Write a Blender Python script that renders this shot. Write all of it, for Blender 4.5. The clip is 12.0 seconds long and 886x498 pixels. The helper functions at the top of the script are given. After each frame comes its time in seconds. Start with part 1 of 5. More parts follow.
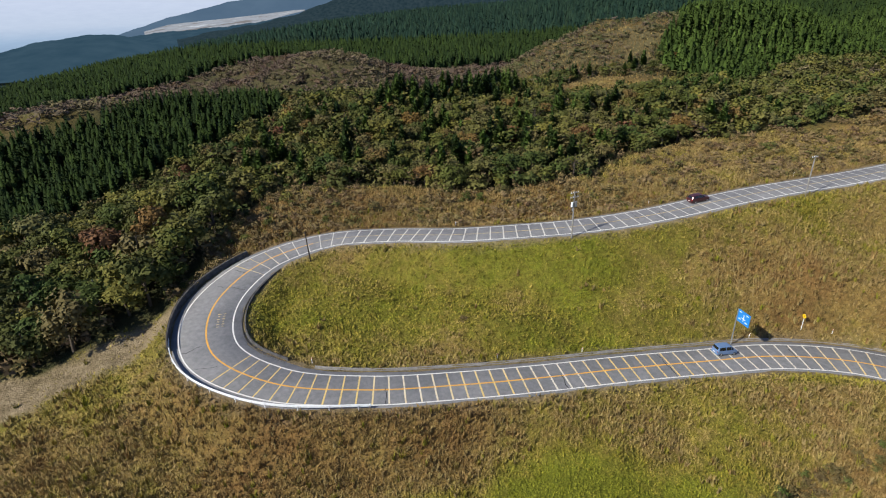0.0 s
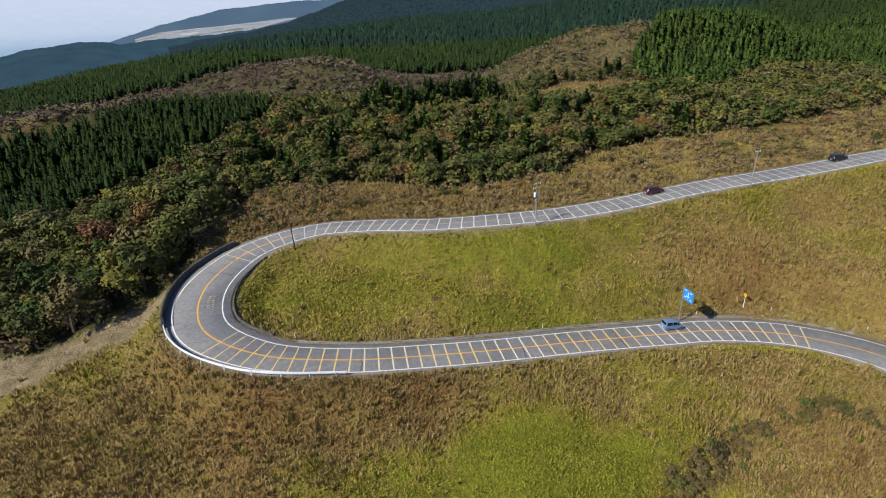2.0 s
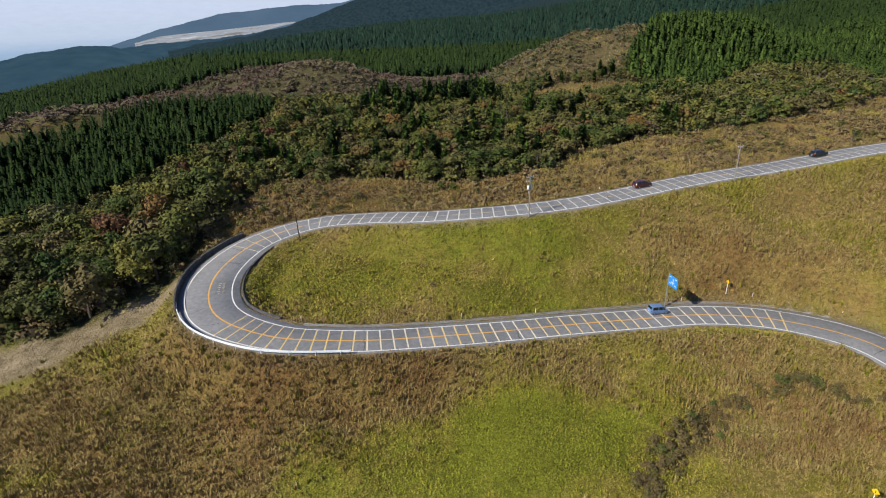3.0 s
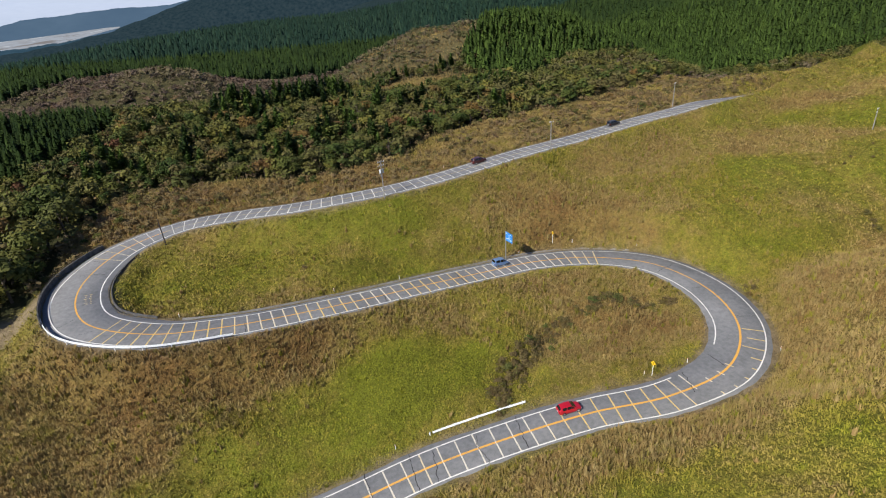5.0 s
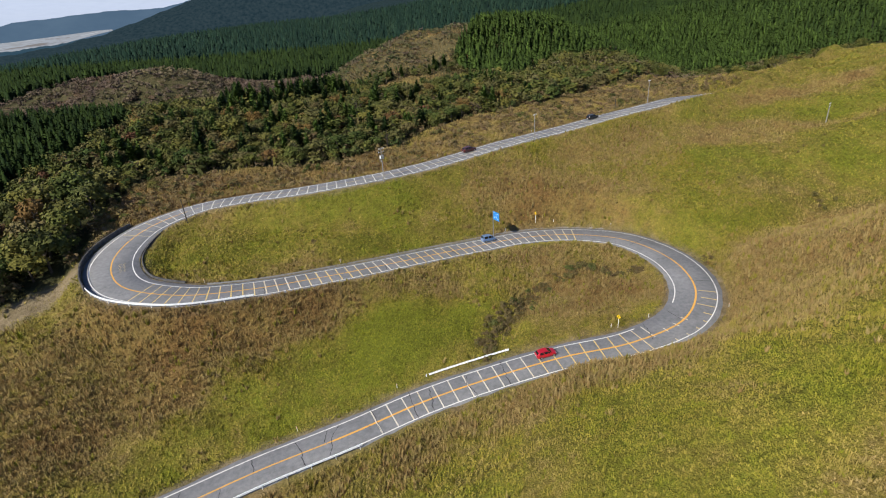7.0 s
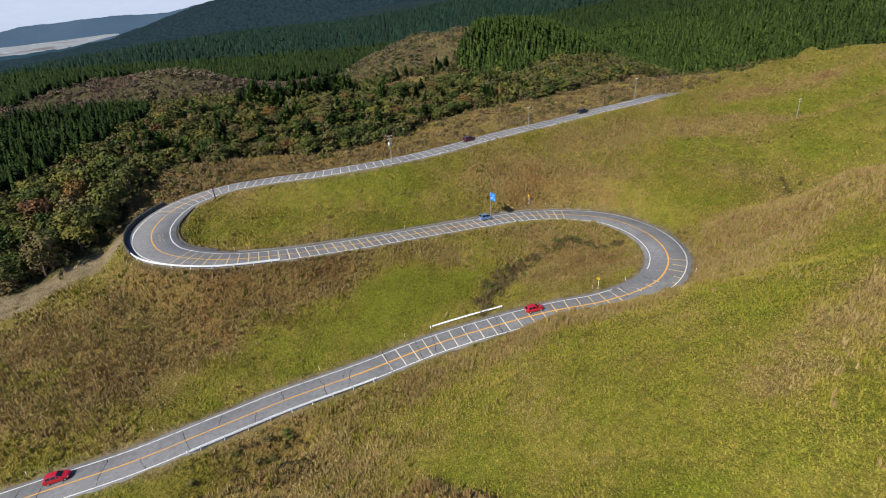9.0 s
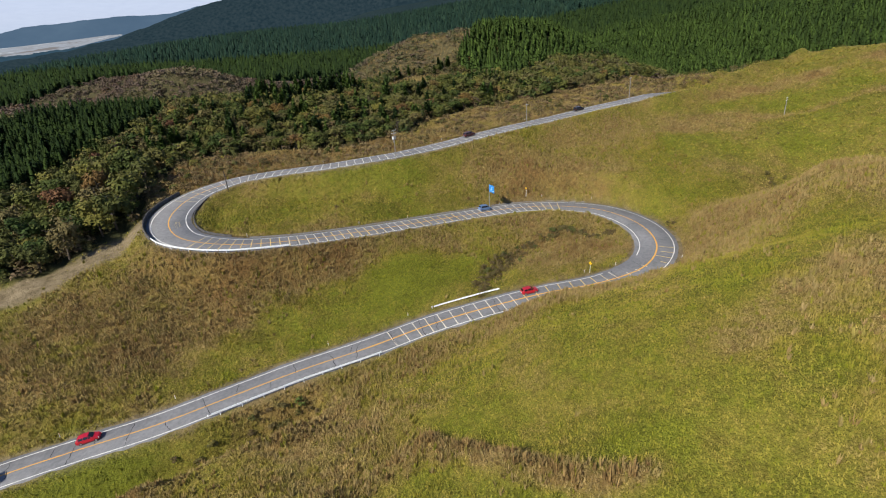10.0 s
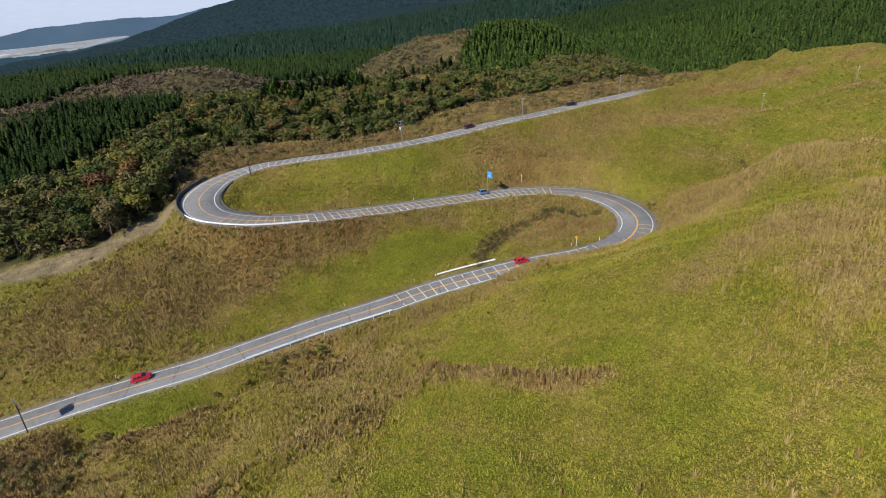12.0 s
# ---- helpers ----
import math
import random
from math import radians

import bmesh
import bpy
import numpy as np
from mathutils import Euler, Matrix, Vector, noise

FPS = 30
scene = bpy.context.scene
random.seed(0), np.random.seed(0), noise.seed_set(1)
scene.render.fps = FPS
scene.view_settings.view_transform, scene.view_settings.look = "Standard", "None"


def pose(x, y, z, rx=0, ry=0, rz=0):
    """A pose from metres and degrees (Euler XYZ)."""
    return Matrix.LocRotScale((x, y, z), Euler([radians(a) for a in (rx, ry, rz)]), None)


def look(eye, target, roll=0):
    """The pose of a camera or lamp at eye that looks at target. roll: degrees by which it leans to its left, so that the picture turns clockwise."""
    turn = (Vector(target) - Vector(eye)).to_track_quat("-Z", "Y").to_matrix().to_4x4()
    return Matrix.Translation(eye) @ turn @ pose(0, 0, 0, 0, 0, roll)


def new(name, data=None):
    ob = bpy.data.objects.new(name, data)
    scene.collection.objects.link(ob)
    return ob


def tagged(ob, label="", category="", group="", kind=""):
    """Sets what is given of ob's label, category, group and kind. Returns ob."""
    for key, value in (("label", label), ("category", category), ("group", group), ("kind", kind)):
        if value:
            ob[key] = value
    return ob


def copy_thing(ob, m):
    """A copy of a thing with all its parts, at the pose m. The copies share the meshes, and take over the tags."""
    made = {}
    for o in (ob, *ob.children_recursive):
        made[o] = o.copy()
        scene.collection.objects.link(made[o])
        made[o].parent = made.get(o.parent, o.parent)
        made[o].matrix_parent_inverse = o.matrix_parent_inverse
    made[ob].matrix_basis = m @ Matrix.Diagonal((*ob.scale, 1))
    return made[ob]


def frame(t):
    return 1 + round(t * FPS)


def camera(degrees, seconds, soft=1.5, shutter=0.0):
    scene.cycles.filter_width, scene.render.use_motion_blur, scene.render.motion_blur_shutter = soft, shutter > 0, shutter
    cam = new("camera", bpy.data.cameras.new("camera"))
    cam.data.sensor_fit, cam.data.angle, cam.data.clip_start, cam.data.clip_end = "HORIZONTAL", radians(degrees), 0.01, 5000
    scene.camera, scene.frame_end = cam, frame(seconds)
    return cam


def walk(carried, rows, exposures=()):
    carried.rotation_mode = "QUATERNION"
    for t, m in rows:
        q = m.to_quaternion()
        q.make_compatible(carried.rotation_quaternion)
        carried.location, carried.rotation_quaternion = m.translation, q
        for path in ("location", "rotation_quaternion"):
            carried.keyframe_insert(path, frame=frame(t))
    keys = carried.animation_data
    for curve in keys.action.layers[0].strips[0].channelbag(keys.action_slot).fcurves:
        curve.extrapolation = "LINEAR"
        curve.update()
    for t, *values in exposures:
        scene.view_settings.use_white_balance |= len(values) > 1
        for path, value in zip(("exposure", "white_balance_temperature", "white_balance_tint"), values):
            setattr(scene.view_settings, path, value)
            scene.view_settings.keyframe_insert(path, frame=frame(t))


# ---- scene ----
cam = camera(80.0, 12.0, soft=1.1)
PATH = [
    (0, (-0.405, 0.102, 54.071), (-0.426, 1.923, 53.245), -2.1),
    (0.5, (1.018, -1.823, 54.013), (1.018, 0.001, 53.192), -2.1),
    (1, (2.007, -4.18, 53.808), (2.012, -2.353, 52.996), -2.0),
    (1.5, (2.728, -6.614, 53.97), (2.739, -4.786, 53.16), -2.0),
    (2, (3.317, -9.397, 53.837), (3.325, -7.566, 53.034), -2.0),
    (2.5, (3.275, -12.427, 53.83), (3.288, -10.594, 53.029), -2.0),
    (3, (3.335, -15.69, 53.433), (3.348, -13.853, 52.642), -2.0),
    (3.2, (3.308, -17.028, 53.41), (3.321, -15.19, 52.621), -1.9),
    (4.8, (4.867, -28.905, 54.459), (5.318, -27.137, 53.64), -3.5),
    (5, (4.543, -30.394, 54.401), (5.01, -28.63, 53.582), -3.6),
    (5.5, (3.539, -33.965, 54.278), (4.029, -32.206, 53.462), -3.5),
    (6, (2.391, -37.491, 54.229), (2.885, -35.731, 53.415), -3.5),
    (6.5, (1.21, -41.492, 54.126), (1.703, -39.731, 53.316), -3.4),
    (7, (-0.174, -45.545, 54.123), (0.32, -43.784, 53.314), -3.4),
    (8.8, (-4.983, -60.421, 53.036), (-4.489, -58.653, 52.243), -3.2),
    (9, (-5.457, -62.066, 52.99), (-4.965, -60.297, 52.198), -3.2),
    (9.5, (-6.778, -66.23, 52.743), (-6.287, -64.46, 51.953), -3.1),
    (10, (-8.122, -70.37, 52.548), (-7.631, -68.598, 51.762), -3.0),
    (10.5, (-9.364, -74.553, 52.452), (-8.875, -72.78, 51.667), -3.0),
    (11, (-10.635, -78.713, 52.252), (-10.148, -76.937, 51.47), -3.0),
    (11.5, (-11.921, -82.993, 52.141), (-11.437, -81.216, 51.362), -2.9),
    (12, (-13.203, -87.239, 52.131), (-12.719, -85.462, 51.352), -2.9),
]
walk(cam, [(t, look(eye, target, roll)) for t, eye, target, roll in PATH])
scene.view_settings.exposure = 0.4

# ---- daylight ----
SUN_AZ, SUN_EL = 31.0, 38.0          # the light travels towards this bearing (from +x to +y), from this height
world = bpy.data.worlds.new("sky")
world.use_nodes = True
scene.world = world
sky = world.node_tree.nodes.new("ShaderNodeTexSky")
sky.sky_type, sky.sun_disc = "NISHITA", False
sky.sun_elevation, sky.sun_rotation = radians(SUN_EL), radians(-90 - SUN_AZ)
sky.altitude, sky.air_density, sky.dust_density, sky.ozone_density = 800, 1.0, 0.1, 1.5
backing = world.node_tree.nodes["Background"]
backing.inputs["Strength"].default_value = 0.108
tone = world.node_tree.nodes.new("ShaderNodeMix")
tone.data_type, tone.blend_type = "RGBA", "MULTIPLY"
tone.inputs[0].default_value, tone.inputs[7].default_value = 1.0, (0.71, 0.745, 0.92, 1)
world.node_tree.links.new(sky.outputs["Color"], tone.inputs[6])
world.node_tree.links.new(tone.outputs[2], backing.inputs["Color"])
sun_data = bpy.data.lights.new("sun", "SUN")
sun_data.energy, sun_data.angle, sun_data.color = 5.0, radians(0.6), (1.0, 0.945, 0.83)
sun = new("sun", sun_data)
away = Vector((math.cos(radians(SUN_AZ)) * math.cos(radians(SUN_EL)), math.sin(radians(SUN_AZ)) * math.cos(radians(SUN_EL)), -math.sin(radians(SUN_EL))))
sun.matrix_world = look((-60, -40, 90), Vector((-60, -40, 90)) + away)


# ---- materials ----
def material(name, build, rough=0.9, metal=0.0, spec=0.3):
    """A principled material; build(nodes, links, shader) wires its colour and relief."""
    m = bpy.data.materials.new(name)
    m.use_nodes = True
    tree = m.node_tree
    shader = tree.nodes["Principled BSDF"]
    shader.inputs["Roughness"].default_value = rough
    shader.inputs["Metallic"].default_value = metal
    shader.inputs["Specular IOR Level"].default_value = spec
    build(tree, shader)
    return m


def node(tree, kind, **values):
    n = tree.nodes.new(kind)
    for key, value in values.items():
        n.inputs[key.replace("_", " ")].default_value = value
    return n


def noise_tex(tree, scale, detail=3.0, rough=0.55, stretch=None):
    place = tree.nodes.new("ShaderNodeNewGeometry").outputs["Position"]
    if stretch:
        turn = tree.nodes.new("ShaderNodeMapping")
        turn.inputs["Scale"].default_value = stretch
        tree.links.new(place, turn.inputs["Vector"])
        place = turn.outputs["Vector"]
    n = node(tree, "ShaderNodeTexNoise", Scale=scale, Detail=detail, Roughness=rough)
    tree.links.new(place, n.inputs["Vector"])
    return n.outputs["Fac"]


def ramp(tree, fac, stops):
    r = tree.nodes.new("ShaderNodeValToRGB")
    el = r.color_ramp.elements
    while len(el) < len(stops):
        el.new(0.5)
    for e, (at, colour) in zip(el, stops):
        e.position, e.color = at, (*colour, 1)
    tree.links.new(fac, r.inputs["Fac"])
    return r.outputs["Color"]


def mix(tree, fac, a, b, blend="MIX"):
    m = tree.nodes.new("ShaderNodeMix")
    m.data_type, m.blend_type = "RGBA", blend
    for value, slot in ((fac, 0), (a, 6), (b, 7)):
        if hasattr(value, "is_output"):
            tree.links.new(value, m.inputs[slot])
        else:
            m.inputs[slot].default_value = value if slot == 0 else (*value, 1)
    return m.outputs[2]


def maths(tree, op, a, b=0.5, clamp=False):
    m = tree.nodes.new("ShaderNodeMath")
    m.operation, m.use_clamp = op, clamp
    for k, value in enumerate((a, b)):
        if hasattr(value, "is_output"):
            tree.links.new(value, m.inputs[k])
        else:
            m.inputs[k].default_value = value
    return m.outputs[0]


def bump(tree, shader, height, strength, distance):
    b = node(tree, "ShaderNodeBump", Strength=strength, Distance=distance)
    tree.links.new(height, b.inputs["Height"])
    tree.links.new(b.outputs["Normal"], shader.inputs["Normal"])


def attribute(tree, name):
    a = tree.nodes.new("ShaderNodeAttribute")
    a.attribute_name = name
    return a.outputs["Fac"]


def tint(tree, shader, colour):
    tree.links.new(colour, shader.inputs["Base Color"])


def island(tree):
    return tree.nodes.new("ShaderNodeNewGeometry").outputs["Random Per Island"]


def object_random(tree):
    return tree.nodes.new("ShaderNodeObjectInfo").outputs["Random"]


GREEN, OLIVE, STRAW, RUST = (0.196, 0.200, 0.019), (0.252, 0.208, 0.036), (0.288, 0.212, 0.086), (0.222, 0.138, 0.054)


def clumped(tree, c):
    """Lighter and darker tufts, about a metre and a few metres across."""
    c = mix(tree, 1.0, c, ramp(tree, noise_tex(tree, 1.25, 4, 0.65), ((0.34, (0.70, 0.72, 0.70)), (0.50, (1.0, 1.0, 1.0)), (0.68, (1.20, 1.18, 1.14)))), "MULTIPLY")
    return mix(tree, 1.0, c, ramp(tree, noise_tex(tree, 0.28, 3, 0.6), ((0.32, (0.86, 0.86, 0.84)), (0.68, (1.12, 1.11, 1.08)))), "MULTIPLY")


def turf_look(tree, shader):
    dry = attribute(tree, "dry")
    big, small, fine = noise_tex(tree, 0.065, 5), noise_tex(tree, 0.5, 4), noise_tex(tree, 3.0, 3)
    wet = maths(tree, "ADD", dry, maths(tree, "MULTIPLY", maths(tree, "SUBTRACT", big, 0.5), 1.35))
    wet = maths(tree, "ADD", wet, maths(tree, "MULTIPLY", maths(tree, "SUBTRACT", small, 0.5), 0.7), True)
    c = ramp(tree, wet, ((0.0, (0.135, 0.146, 0.017)), (0.35, (0.172, 0.150, 0.028)), (0.65, (0.205, 0.144, 0.046)), (1.0, (0.178, 0.106, 0.038))))
    c = clumped(tree, c)
    c = mix(tree, attribute(tree, "scrub"), c, ramp(tree, small, ((0.3, (0.060, 0.056, 0.028)), (0.5, (0.100, 0.088, 0.044)), (0.7, (0.140, 0.118, 0.060)))))
    c = mix(tree, maths(tree, "MULTIPLY", attribute(tree, "bare"), 0.9), c, ramp(tree, small, ((0.3, (0.125, 0.095, 0.058)), (0.5, (0.205, 0.158, 0.100)), (0.7, (0.280, 0.222, 0.145)))))
    c = mix(tree, 0.6, c, ramp(tree, fine, ((0.3, (0.62, 0.62, 0.62)), (0.7, (1.22, 1.22, 1.22)))), "MULTIPLY")
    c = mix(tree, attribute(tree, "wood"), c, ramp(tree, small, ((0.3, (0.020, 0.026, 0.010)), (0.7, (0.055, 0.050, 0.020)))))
    # Past 500 m: dark forest tone, tinted blue for haze in the colour itself.
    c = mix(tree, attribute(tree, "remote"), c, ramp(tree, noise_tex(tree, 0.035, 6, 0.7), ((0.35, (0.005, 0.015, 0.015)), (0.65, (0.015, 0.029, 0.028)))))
    c = mix(tree, attribute(tree, "fields"), c, ramp(tree, noise_tex(tree, 0.012, 4, 0.6), ((0.40, (0.34, 0.26, 0.20)), (0.55, (0.62, 0.60, 0.58)))))
    c = mix(tree, 0.5, c, ramp(tree, noise_tex(tree, 6.5, 3, 0.6), ((0.35, (0.60, 0.60, 0.60)), (0.65, (1.30, 1.30, 1.30)))), "MULTIPLY")
    tint(tree, shader, c)
    bump(tree, shader, maths(tree, "ADD", noise_tex(tree, 1.3, 4, 0.65), maths(tree, "MULTIPLY", noise_tex(tree, 5.0, 3, 0.6), 0.3)), 0.9, 0.65)


def blade_look(tree, shader):
    dry, own = attribute(tree, "dry"), island(tree)
    big, small = noise_tex(tree, 0.065, 5), noise_tex(tree, 0.5, 4)
    wet = maths(tree, "ADD", dry, maths(tree, "MULTIPLY", maths(tree, "SUBTRACT", big, 0.5), 1.35))
    wet = maths(tree, "ADD", wet, maths(tree, "MULTIPLY", maths(tree, "SUBTRACT", small, 0.5), 0.85))
    wet = maths(tree, "ADD", wet, maths(tree, "MULTIPLY", maths(tree, "SUBTRACT", own, 0.5), 0.12), True)
    c = ramp(tree, wet, ((0.0, GREEN), (0.3, OLIVE), (0.62, STRAW), (1.0, RUST)))
    c = mix(tree, 1.0, c, ramp(tree, own, ((0.0, (0.84, 0.84, 0.84)), (1.0, (1.12, 1.12, 1.12)))), "MULTIPLY")
    tint(tree, shader, clumped(tree, c))


def asphalt_look(tree, shader):
    big, small, fine = noise_tex(tree, 0.12, 4), noise_tex(tree, 1.3, 5), noise_tex(tree, 14, 2)
    c = ramp(tree, big, ((0.3, (0.145, 0.147, 0.153)), (0.7, (0.205, 0.205, 0.210))))
    c = mix(tree, 0.6, c, ramp(tree, small, ((0.3, (0.66, 0.66, 0.66)), (0.7, (1.22, 1.22, 1.22)))), "MULTIPLY")
    c = mix(tree, 0.4, c, ramp(tree, fine, ((0.3, (0.7, 0.7, 0.7)), (0.7, (1.3, 1.3, 1.3)))), "MULTIPLY")
    tint(tree, shader, c)
    bump(tree, shader, fine, 0.3, 0.02)


def paint_look(colour, wear):
    def build(tree, shader):
        worn = noise_tex(tree, 2.2, 6, 0.7)
        c = ramp(tree, worn, ((0.30, (0.14, 0.14, 0.145)), (0.30 + wear, colour), (0.8, colour)))
        tint(tree, shader, mix(tree, 0.5, c, ramp(tree, noise_tex(tree, 9, 3), ((0.3, (0.8, 0.8, 0.8)), (0.7, (1.1, 1.1, 1.1)))), "MULTIPLY"))
    return build


def bar_look(tree, shader):
    """Cream bars, repainted yellow here and there, worn down to the asphalt."""
    c = ramp(tree, noise_tex(tree, 0.045, 2), ((0.42, (0.62, 0.58, 0.48)), (0.56, (0.62, 0.46, 0.17))))
    c = mix(tree, ramp(tree, noise_tex(tree, 2.4, 6, 0.7), ((0.30, (0.0, 0.0, 0.0)), (0.48, (1.0, 1.0, 1.0)))), (0.15, 0.15, 0.155), c)
    tint(tree, shader, mix(tree, 0.5, c, ramp(tree, noise_tex(tree, 9, 3), ((0.3, (0.8, 0.8, 0.8)), (0.7, (1.1, 1.1, 1.1)))), "MULTIPLY"))


def plain_look(colour, spread=0.25, scale=3.0):
    def build(tree, shader):
        low, high = tuple(v * (1 - spread) for v in colour), tuple(v * (1 + spread) for v in colour)
        tint(tree, shader, ramp(tree, noise_tex(tree, scale, 4), ((0.3, low), (0.7, high))))
    return build


def leaf_look(stops, dark=0.5):
    """Foliage whose hue goes by the plant and whose lightness goes by the leaf clump."""
    def build(tree, shader):
        c = ramp(tree, object_random(tree), stops)
        c = mix(tree, 1.0, c, ramp(tree, island(tree), ((0.0, (dark + 0.2,) * 3), (1.0, (1.25,) * 3))), "MULTIPLY")
        tint(tree, shader, c)
    return build


def wood_stuff_look(stops, dark=0.5):
    """Foliage of a joined wood: its hue goes by each tree's own tone."""
    def build(tree, shader):
        c = ramp(tree, attribute(tree, "tone"), stops)
        c = mix(tree, 1.0, c, ramp(tree, island(tree), ((0.0, (dark + 0.2,) * 3), (1.0, (1.25,) * 3))), "MULTIPLY")
        tint(tree, shader, c)
    return build


CONIFER = ((0.0, (0.014, 0.027, 0.008)), (0.5, (0.028, 0.047, 0.010)), (1.0, (0.066, 0.104, 0.020)))
# Needles of the distant forest, with blue distance haze mixed into their colour.
HAZED_CONIFER = ((0.0, (0.008, 0.021, 0.015)), (0.5, (0.012, 0.029, 0.019)), (1.0, (0.020, 0.040, 0.023)))
RIDGE_SCRUB = ((0.0, (0.030, 0.045, 0.018)), (0.22, (0.105, 0.104, 0.040)), (0.42, (0.140, 0.118, 0.062)), (0.62, (0.122, 0.092, 0.064)), (0.85, (0.108, 0.076, 0.062)), (1.0, (0.130, 0.084, 0.046)))
CLUMP = ((0.0, (0.165, 0.172, 0.014)), (0.3, (0.205, 0.180, 0.030)), (0.55, (0.285, 0.215, 0.092)), (0.8, (0.265, 0.172, 0.066)), (1.0, (0.205, 0.128, 0.052)))
AUTUMN = ((0.0, (0.036, 0.060, 0.012)), (0.22, (0.084, 0.102, 0.017)), (0.38, (0.052, 0.068, 0.015)), (0.54, (0.112, 0.116, 0.019)),
          (0.70, (0.090, 0.094, 0.025)), (0.86, (0.126, 0.092, 0.031)), (0.96, (0.165, 0.092, 0.026)), (1.0, (0.130, 0.056, 0.026)))
SCRUB = ((0.0, (0.030, 0.045, 0.018)), (0.22, (0.105, 0.104, 0.040)), (0.42, (0.140, 0.118, 0.062)), (0.62, (0.122, 0.092, 0.064)), (0.85, (0.108, 0.076, 0.062)), (1.0, (0.130, 0.084, 0.046)))
CLUMP = ((0.0, (0.165, 0.172, 0.014)), (0.3, (0.205, 0.180, 0.030)), (0.55, (0.285, 0.215, 0.092)), (0.8, (0.265, 0.172, 0.066)), (1.0, (0.205, 0.128, 0.052)))
AUTUMN = ((0.0, (0.040, 0.062, 0.016)), (0.22, (0.088, 0.094, 0.022)), (0.38, (0.058, 0.064, 0.020)), (0.54, (0.135, 0.124, 0.028)),
          (0.70, (0.098, 0.094, 0.034)), (0.86, (0.118, 0.094, 0.038)), (0.96, (0.155, 0.096, 0.030)), (1.0, (0.115, 0.056, 0.030)))
SCRUB = ((0.0, (0.045, 0.062, 0.018)), (0.3, (0.085, 0.088, 0.026)), (0.6, (0.118, 0.100, 0.038)), (0.85, (0.138, 0.098, 0.044)), (1.0, (0.105, 0.076, 0.048)))
TURF = material("turf", turf_look, 0.9, 0.0, 0.12)
BLADE = material("grass_blade", blade_look, 0.75, 0.0, 0.15)
ASPHALT = material("asphalt", asphalt_look, 0.85)
WHITE_LINE = material("white_road_paint", paint_look((0.66, 0.65, 0.62), 0.14), 0.7)
CREAM_BAR = material("cream_road_paint", bar_look, 0.7)
WHITE_BAR = material("white_bar_paint", paint_look((0.60, 0.58, 0.52), 0.24), 0.7)
FADED_YELLOW = material("faded_yellow_road_paint", paint_look((0.50, 0.38, 0.19), 0.30), 0.7)
YELLOW_LINE = material("yellow_road_paint", paint_look((0.66, 0.35, 0.065), 0.14), 0.7)
HAZED_NEEDLE_WOOD = material("hazed_conifer_needles", wood_stuff_look(HAZED_CONIFER), 0.8, 0.0, 0.08)
RIDGE_WOOD = material("ridge_scrub_leaves", wood_stuff_look(RIDGE_SCRUB, 0.72), 0.85, 0.0, 0.08)
CLUMP_LEAF = material("reed_clump_blades", wood_stuff_look(CLUMP, 0.60), 0.8, 0.0, 0.08)
NEEDLE = material("conifer_needles", leaf_look(CONIFER), 0.8, 0.0, 0.08)
NEEDLE_WOOD = material("conifer_wood_needles", wood_stuff_look(CONIFER), 0.8, 0.0, 0.08)
LEAF = material("autumn_leaves", leaf_look(AUTUMN, 0.62), 0.7, 0.0, 0.08)
REED_LOOK = ((0.0, (0.095, 0.092, 0.030)), (0.35, (0.165, 0.124, 0.054)), (0.7, (0.195, 0.140, 0.072)), (1.0, (0.150, 0.096, 0.052)))
REED_WOOD = material("reed_scrub_leaves", wood_stuff_look(REED_LOOK, 0.5), 0.85, 0.0, 0.08)
LEAF_WOOD = material("thicket_leaves", wood_stuff_look(SCRUB, 0.45), 0.8, 0.0, 0.08)
AUTUMN_WOOD = material("mixed_wood_leaves", wood_stuff_look(AUTUMN, 0.60), 0.75, 0.0, 0.08)
BARK = material("bark", plain_look((0.075, 0.060, 0.045), 0.4, 6), 0.9)


# ---- helpers for meshes ----
def part(name, bm, mat, parent=None, label=""):
    mesh = bpy.data.meshes.new(name)
    bm.to_mesh(mesh)
    bm.free()
    mesh.materials.append(mat)
    ob = new(name, mesh)
    ob.parent = parent
    if label:
        ob["label"] = label
    return ob


def raw_mesh(name, verts, tris, mat, smooth=False, **attributes):
    """A mesh from arrays of places and of faces with equal corner counts."""
    verts, tris = np.asarray(verts, np.float32), np.asarray(tris, np.int32)
    mesh = bpy.data.meshes.new(name)
    n, k = tris.shape
    mesh.vertices.add(len(verts))
    mesh.vertices.foreach_set("co", verts.ravel())
    mesh.loops.add(n * k)
    mesh.loops.foreach_set("vertex_index", tris.ravel())
    mesh.polygons.add(n)
    mesh.polygons.foreach_set("loop_start", np.arange(0, n * k, k, dtype=np.int32))
    mesh.polygons.foreach_set("loop_total", np.full(n, k, np.int32))
    if smooth:
        mesh.polygons.foreach_set("use_smooth", np.ones(n, bool))
    for key, values in attributes.items():
        mesh.attributes.new(key, "FLOAT", "POINT").data.foreach_set("value", np.asarray(values, np.float32))
    mesh.materials.append(mat)
    mesh.update(calc_edges=True)
    return new(name, mesh)


def soft(v, low, high):
    t = np.clip((v - low) / (high - low), 0, 1)
    return t * t * (3 - 2 * t)


